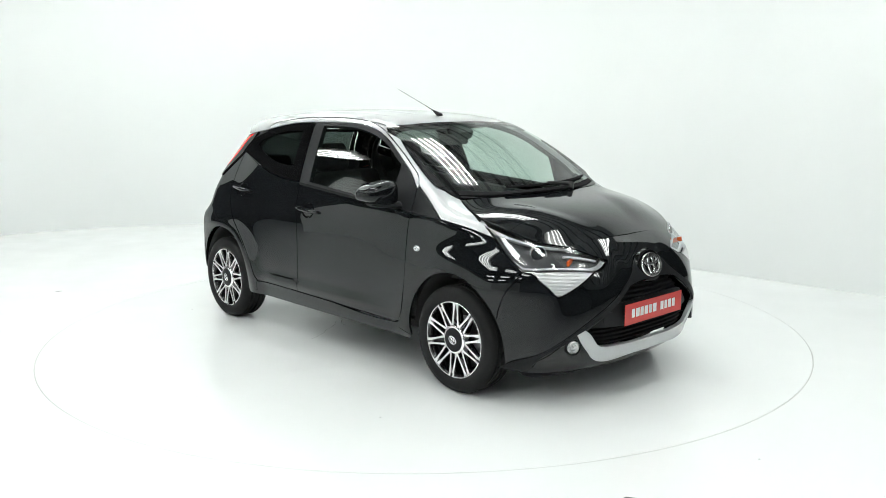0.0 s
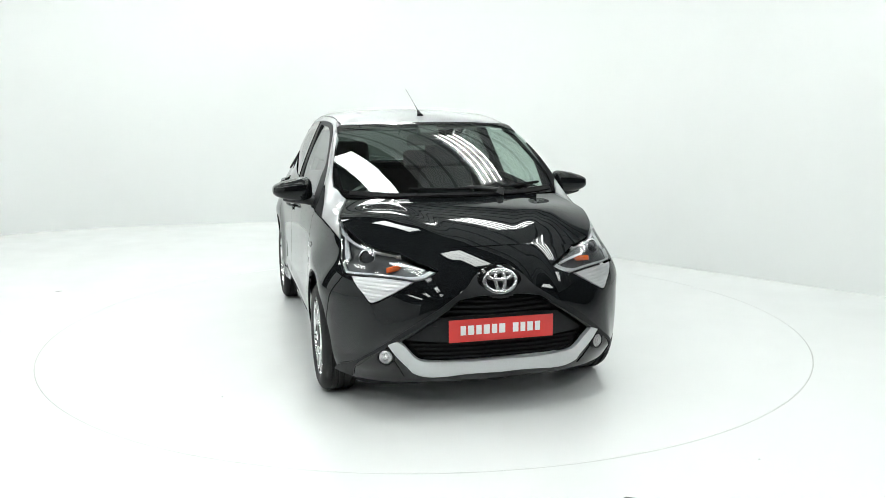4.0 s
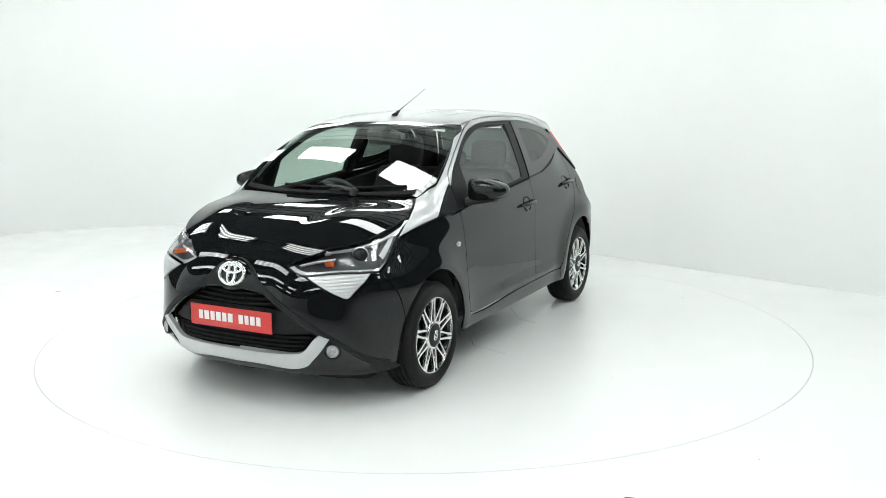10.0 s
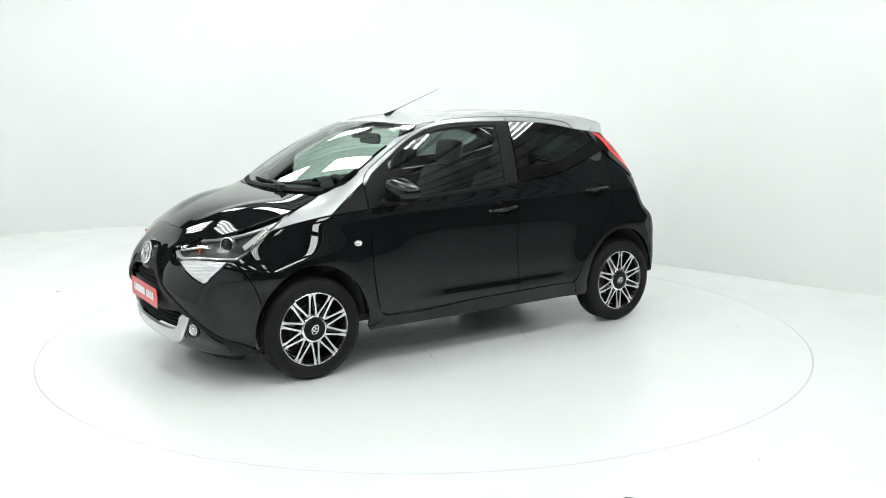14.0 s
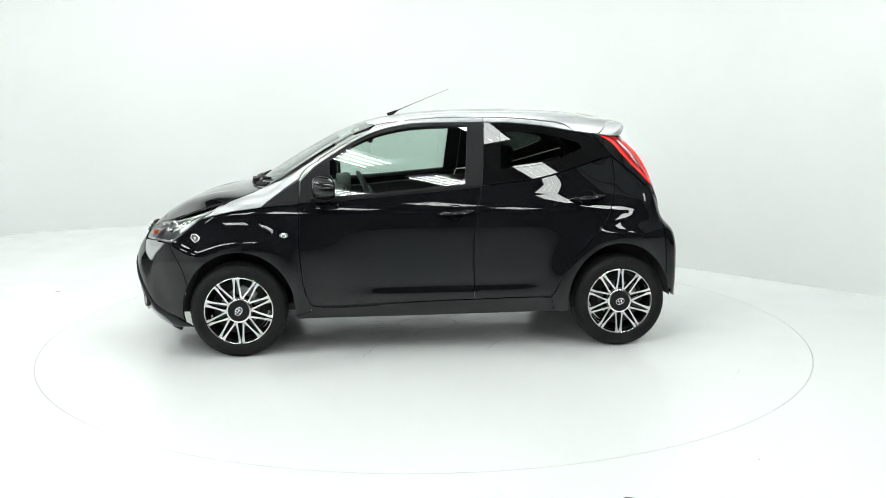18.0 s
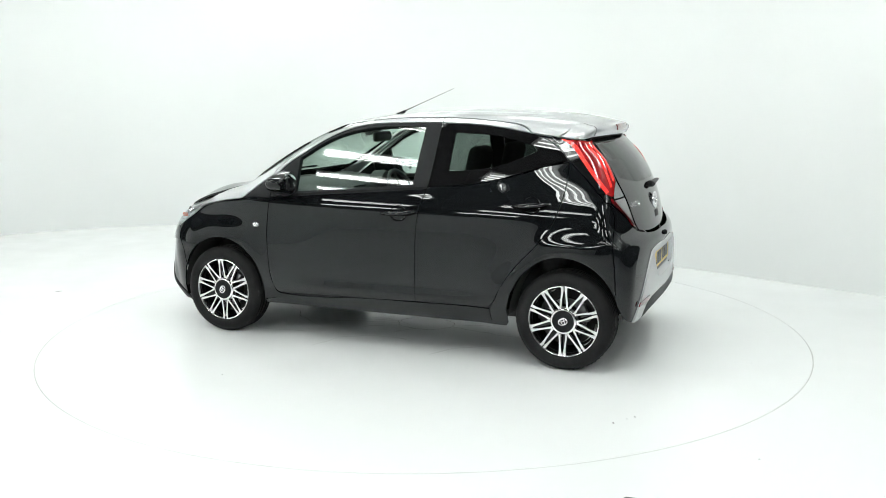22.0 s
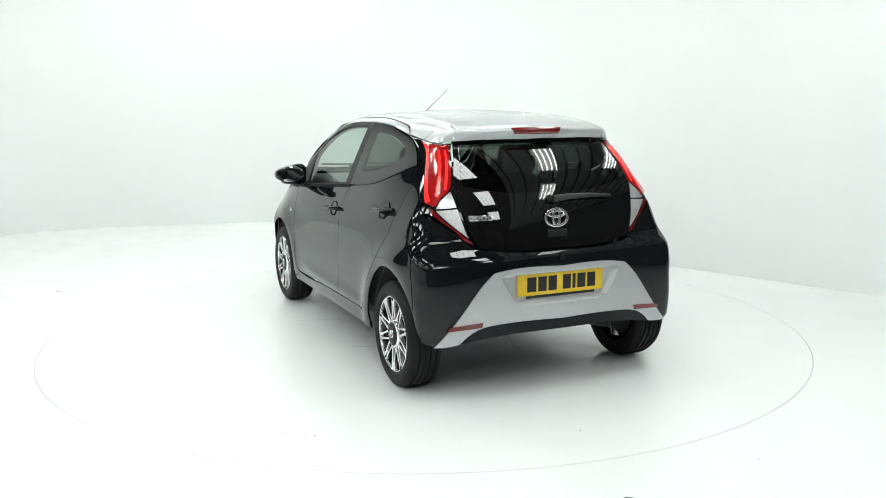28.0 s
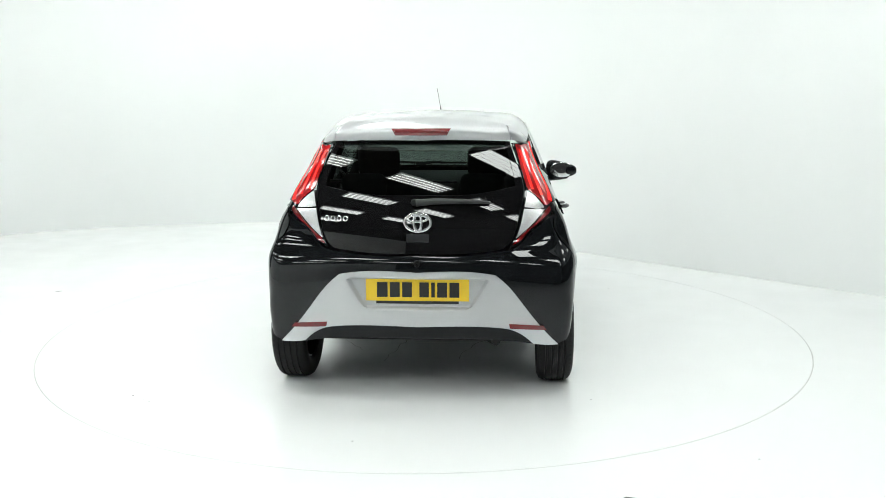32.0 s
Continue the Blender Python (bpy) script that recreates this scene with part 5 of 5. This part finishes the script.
    for yy, zz in ((0.01, 1.012), (-0.09, 1.020), (-0.22, 1.020), (-0.365, 1.012)):
        q = cast(np.array([[-0.85, yy, zz]]), np.array([[-1.0, 0, 0]]))[0]
        pts.append((q[0] - 0.022, q[1], q[2]))
    wiper = part("rear_wiper", sweep(pts, [0.019, 0.016, 0.013, 0.008], 10), M_WIPER, gate, "dark grey rear wiper")
    q = pts[0]
    bm = lathe([(0.001, 0.012), (0.015, 0.010), (0.020, -0.02)], 20)
    bm.transform(pose(q[0] + 0.004, q[1] + 0.01, q[2], 0, 0, 90))
    part("wiper_pivot", bm, M_MATTE, wiper)
    q = cast(np.array([[-0.85, 0.0, 0.715]]), np.array([[-1.0, 0, 0]]))[0]
    bm = lathe([(0.001, 0.018), (0.012, 0.016), (0.018, 0.0)], 16)
    bm.transform(pose(q[0], q[1], q[2], 0, 0, 90))
    part("rear_camera", bm, M_MATTE, bumper, "small black rear camera")


def details(car):
    # mirrors
    for s in (1, -1):
        bm = bmesh.new()
        bmesh.ops.create_uvsphere(bm, u_segments=28, v_segments=16, radius=1.0)
        for v in bm.verts:
            x, y, z = v.co
            ex = 0.50
            sx = math.copysign(abs(x) ** ex, x)
            sz = math.copysign(abs(z) ** 0.60, z)
            sy = math.copysign(abs(y) ** 0.60, y)
            px = sx * (0.100 if x > 0 else 0.035)
            pz = sz * (0.062 - 0.024 * sy)
            v.co = Vector((0.615 + px - 0.012 * sy, s * (0.860 + 0.112 * sy), 1.020 + pz - 0.002 * sy))
        if s < 0:
            bmesh.ops.reverse_faces(bm, faces=bm.faces[:])
        mir = part("door_mirror", bm, M_PAINT, car, "glossy black door mirror")
        bm = lathe([(0.001, 0.0), (0.5, 0.003), (0.92, 0.0), (1.0, -0.05)], 32)
        bm.transform(pose(0.577, s * 0.862, 1.024, 0, 0, 90) @ Matrix.Diagonal((0.088, 0.04, 0.056, 1)))
        part("mirror_glass", bm, MIRROR, mir, "silvered mirror glass")
        part("mirror_arm", sweep([(0.675, s * 0.735, 0.950), (0.655, s * 0.79, 0.960), (0.64, s * 0.85, 0.966), (0.63, s * 0.91, 0.972)], [0.058, 0.056, 0.054, 0.040], 14, flat=0.40), M_SATIN, mir)
    # door handles
    for x, z in ((-0.138, 0.862), (-0.962, 0.938)):
        p = cast(np.array([[x, 0, z]]), np.array([[0, 1.0, 0]]))[0]
        nn = skin_normal(np.array([p]))[0]
        for s in (1, -1):
            pts = []
            for k in range(9):
                u = -0.106 + 0.212 * k / 8
                q = cast(np.array([[x + u, 0, z - 0.08 * u]]), np.array([[0, 1.0, 0]]))[0]
                out = 0.030 * (1 - (u / 0.106) ** 4) + 0.004
                pts.append((q[0], s * (q[1] + out), q[2]))
            handle = part("door_handle", sweep(pts, [0.014, 0.019, 0.021, 0.021, 0.021, 0.021, 0.021, 0.019, 0.014], 10, flat=0.6), M_PAINT, car, "glossy black door handle")
            bm = bmesh.new()
            rings = []
            for r, d in ((1.0, 0.0015), (0.86, -0.003), (0.55, -0.016), (0.05, -0.020)):
                row = []
                for k in range(28):
                    a = 2 * math.pi * k / 28
                    q = p + np.array([math.cos(a) * 0.057 * r, 0, math.sin(a) * 0.048 * r - 0.004])
                    row.append(bm.verts.new((q[0], s * (p[1] + d + 0.002 - (q[2] - p[2]) * nn[2] / nn[1]), q[2])))
                rings.append(row)
            for a, b in zip(rings, rings[1:]):
                for k in range(28):
                    j = (k + 1) % 28
                    bm.faces.new((a[k], a[j], b[j], b[k]))
            bmesh.ops.recalc_face_normals(bm, faces=bm.faces[:])
            part("handle_cup", bm, M_RIMBLACK, handle, "black recess behind the handle")
    # side repeaters
    p = cast(np.array([[0.888, 0, 0.739]]), np.array([[0, 1.0, 0]]))[0]
    for s in (1, -1):
        bm = lathe([(0.001, 0.010), (0.6, 0.009), (0.9, 0.005), (1.0, 0.0)], 28)
        bm.transform(pose(p[0], s * p[1], p[2], 0, 0, 0 if s > 0 else 180) @ Matrix.Diagonal((0.026, 1, 0.017, 1)))
        rep = part("side_repeater", bm, M_CLEARLENS, car, "small clear oval side repeater")
        bm = lathe([(0.3, 0.0105), (0.45, 0.0115), (0.6, 0.0095)], 20)
        bm.transform(pose(p[0], s * p[1], p[2], 0, 0, 0 if s > 0 else 180) @ Matrix.Diagonal((0.026, 1, 0.017, 1)))
        part("repeater_bulb", bm, M_CHROME, rep)
    # fuel flap line
    flap = [arc(-1.27, 0.885, 0.075, 0.066, 0, 359, 40)]
    panel("fuel_flap", flap, "side", M_PAINT, car, "round glossy black fuel flap", off=0.0015, depth=0.006, gap=0.0)
    # aerial
    base = part("aerial", sweep([(0.232, 0, 1.428), (0.205, 0, 1.446), (0.175, 0, 1.462)], [0.022, 0.012, 0.007], 10), M_MATTE, car, "black roof aerial with a thin rod")
    part("aerial_rod", sweep([(0.180, 0, 1.460), (0.08, 0, 1.502)], [0.0032, 0.0024], 8), M_MATTE, base)
    part("aerial_whip", sweep([(0.08, 0, 1.502), (-0.181, 0, 1.607)], [0.0019, 0.0013], 8), M_WIPER, base)
    # front wiper
    wiper = part("front_wiper", sweep([(1.098, 0.24, 1.032), (1.090, 0.15, 1.046), (1.080, 0.06, 1.052)], [0.014, 0.011, 0.008], 8), M_WIPER, car, "black single windscreen wiper")
    bl = []
    for k in range(15):
        y = 0.52 - 0.78 * k / 14
        q = cast(np.array([[1.078 - 0.36 * y * y, y, 0.6]]), np.array([[0, 0, 1.0]]))[0]
        bl.append((q[0], q[1], q[2] + 0.012))
    part("wiper_blade", sweep(bl, 0.008, 6), M_MATTE, wiper)
    bm = lathe([(0.001, 0.02), (0.018, 0.018), (0.024, -0.02)], 20)
    bm.transform(pose(1.102, 0.25, 1.028, 70, 0, 0))
    part("wiper_pivot", bm, M_WIPER, wiper)
    # cowl grille under the windscreen
    T = top_line
    cowl = [T((1.096, 0.0), (1.074, 0.28), (1.020, 0.47), (0.978, 0.580)), T((0.978, 0.580), (1.005, 0.585)), T((1.005, 0.585), (1.042, 0.50), (1.10, 0.28), (1.122, 0.0))]
    panel("cowl_panel", sym(cowl), "top", M_MATTE, car, "matte black cowl under the windscreen", off=0.004, gap=0.0)


def cabin(car):
    part("cabin_floor", box_bm(-1.35, 1.05, -0.68, 0.68, 0.26, 0.30), M_UNDER, car, smooth=False)
    bm = box_bm(0.52, 1.02, -0.60, 0.60, 0.55, 0.99, 0.04, 3)
    for v in bm.verts:
        if v.co.z > 0.8:
            v.co.z -= 0.06 * ease(np.array([0.75 - v.co.x]), 0, 0.3)[0]
    dash = part("dashboard", bm, M_TRIM, car, "dark grey plastic dashboard")
    part("display", box_bm(0.535, 0.55, -0.09, 0.09, 0.82, 0.94, 0.006), M_SCREEN, dash, "dark display screen")
    part("instrument_pod", lathe([(0.001, 0.0), (0.085, 0.0), (0.095, 0.03), (0.085, 0.1)], 28, pose(0.50, -0.34, 0.93, 0, 0, -90)), M_TRIM, dash)
    # steering wheel on the car's right
    m = pose(0.36, -0.34, 0.86, 0, -62, 0)
    ring = [m @ Vector((0.18 * math.cos(2 * math.pi * k / 32), 0.18 * math.sin(2 * math.pi * k / 32), 0)) for k in range(33)]
    sw = part("steering_wheel", sweep(ring, 0.016, 8), M_TRIM, car, "black steering wheel")
    for a in (0, 180, 90 + 180):
        d = Vector((math.cos(radians(a)), math.sin(radians(a)), 0))
        part("spoke", sweep([m @ (d * 0.03), m @ (d * 0.17)], 0.016, 6, flat=0.5), M_TRIM, sw)
    part("wheel_hub", sweep([m @ Vector((0, 0, -0.03)), m @ Vector((0, 0, 0.03))], 0.065, 16), M_TRIM, sw)
    # seats
    for y in (-0.34, 0.34):
        b = box_bm(-0.32, 0.20, y - 0.24, y + 0.24, 0.36, 0.52, 0.05, 3)
        seat = part("front_seat", b, M_SEAT, car, "dark cloth front seat")
        b = box_bm(-0.10, 0.08, -0.24, 0.24, 0.0, 0.62, 0.06, 3)
        for v in b.verts:
            v.co.y *= 1 - 0.25 * max(0, v.co.z - 0.3) / 0.32
        b.transform(pose(-0.27, y, 0.46, 0, -17, 0))
        part("backrest", b, M_SEAT, seat)
        b = box_bm(-0.05, 0.05, -0.13, 0.13, 0.0, 0.19, 0.045, 3)
        b.transform(pose(-0.475, y, 1.06, 0, -12, 0))
        part("headrest", b, M_SEAT, seat)
    part("rear_bench", box_bm(-1.0, -0.55, -0.60, 0.60, 0.36, 0.54, 0.05, 3), M_SEAT, car, "dark cloth rear bench")
    b = box_bm(-0.08, 0.08, -0.60, 0.60, 0.0, 0.52, 0.05, 3)
    b.transform(pose(-1.02, 0, 0.50, 0, -20, 0))
    bench = part("rear_backrest", b, M_SEAT, car, "dark cloth rear backrest")
    for y in (-0.32, 0.32):
        b = box_bm(-0.045, 0.045, -0.12, 0.12, 0.0, 0.14, 0.04, 3)
        b.transform(pose(-1.19, y, 1.0, 0, -14, 0))
        part("rear_headrest", b, M_SEAT, bench)
    # lower inner lining: door cards and boot wall
    S, R, T = side_line, rear_line, top_line
    card = [S((0.82, 0.34), (0.82, 0.89)), S((0.82, 0.89), (0.14, 0.955), (-0.30, 0.995), (-0.88, 1.085), (-1.10, 1.14)), S((-1.10, 1.14), (-1.14, 1.0), (-1.05, 0.75), (-0.80, 0.36)), S((-0.80, 0.36), (0.82, 0.34))]
    both("door_lining", card, "side", M_TRIM, car, "dark inner door lining", off=-0.055, depth=0.02)
    ql = [S((-0.94, 1.31), (-1.05, 1.285)), S((-1.05, 1.285), (-1.15, 1.20), (-1.24, 1.08), (-1.30, 0.98)), S((-1.30, 0.98), (-1.30, 0.70)), S((-1.30, 0.70), (-1.05, 0.70)), S((-1.05, 0.70), (-1.12, 0.95), (-1.13, 1.16)), S((-1.13, 1.16), (-1.04, 1.25), (-0.94, 1.31))]
    both("quarter_lining", ql, "side", M_TRIM, car, "dark inner rear pillar lining", off=-0.045, depth=0.02)
    lining = [T((0.36, 0.0), (0.33, 0.3), (0.24, 0.46)), T((0.24, 0.46), (-0.3, 0.47), (-1.0, 0.42)), T((-1.0, 0.42), (-1.12, 0.3), (-1.13, 0.0))]
    panel("headliner", sym(lining), "top", M_LIGHTTRIM, car, "light grey roof lining", off=-0.045, depth=0.01)
    boot = [R((0.0, 1.055), (0.30, 1.06), (0.47, 1.08)), R((0.47, 1.08), (0.50, 0.98), (0.42, 0.80)), R((0.42, 0.80), (0.0, 0.78))]
    panel("hatch_lining", sym(boot), "tail", M_TRIM, car, "dark inner hatch lining", off=-0.03, depth=0.02)
    part("parcel_shelf", box_bm(-1.38, -1.12, -0.52, 0.52, 0.93, 0.95, 0.005), M_TRIM, car)
    # inner mirror and sensor housing
    b = box_bm(-0.02, 0.02, -0.12, 0.12, -0.035, 0.035, 0.02, 3)
    b.transform(pose(0.36, 0, 1.285))
    im = part("inner_mirror", b, M_TRIM, car, "black inner rear-view mirror")
    b = box_bm(-0.06, 0.05, -0.06, 0.06, -0.03, 0.03, 0.015)
    b.transform(pose(0.43, 0, 1.335, 0, 30, 0))
    part("sensor_housing", b, M_TRIM, im)


def underside(car):
    b = box_bm(-0.95, 1.58, -0.54, 0.54, 0.225, 0.30, 0.03)
    part("underbody", b, M_UNDER, car, "dark underbody", smooth=False)
    part("rear_underbody", box_bm(-1.50, -0.95, -0.54, 0.54, 0.30, 0.34, 0.01), M_UNDER, car, "dark rear underbody", smooth=False)
    for x in (1.165, -1.168):
        for s in (1, -1):
            bm = bmesh.new()
            rows = []
            for y in (0.50, 0.765):
                rows.append([bm.verts.new((x + 0.330 * math.cos(radians(a)), s * y, 0.285 + 0.376 * math.sin(radians(a)))) for a in range(0, 181, 8)])
            for i in range(len(rows[0]) - 1):
                bm.faces.new((rows[0][i], rows[0][i + 1], rows[1][i + 1], rows[1][i]))
            bm.faces.new(rows[0])
            part("wheel_arch_liner", bm, M_UNDER, car, "dark wheel arch liner")
    part("front_axle", sweep([(1.17, -0.6, 0.27), (1.17, 0.6, 0.27)], 0.035, 10), M_UNDER, car)
    part("rear_axle", sweep([(-1.17, -0.6, 0.25), (-1.17, 0.6, 0.25)], 0.045, 10), M_UNDER, car)
    part("exhaust_pipe", sweep([(0.6, -0.2, 0.2), (-0.9, -0.25, 0.2), (-1.30, -0.33, 0.275), (-1.46, -0.40, 0.282)], [0.022, 0.022, 0.024, 0.024], 12), M_UNDER, car, "dark exhaust pipe")
    part("silencer", sweep([(-1.40, -0.42, 0.31), (-1.40, 0.25, 0.31)], 0.05, 14, flat=0.7), M_UNDER, car)


hall()
ceiling_fittings()
TABLE = turntable()
CAR = build_car()


def motions():
    steps = range(0, 33)
    walk(TABLE, [(float(t), turn_pose(t)) for t in steps])
    walk(CAR, [(float(t), turn_pose(t, CAR_DX, CAR_DY)) for t in steps])


motions()
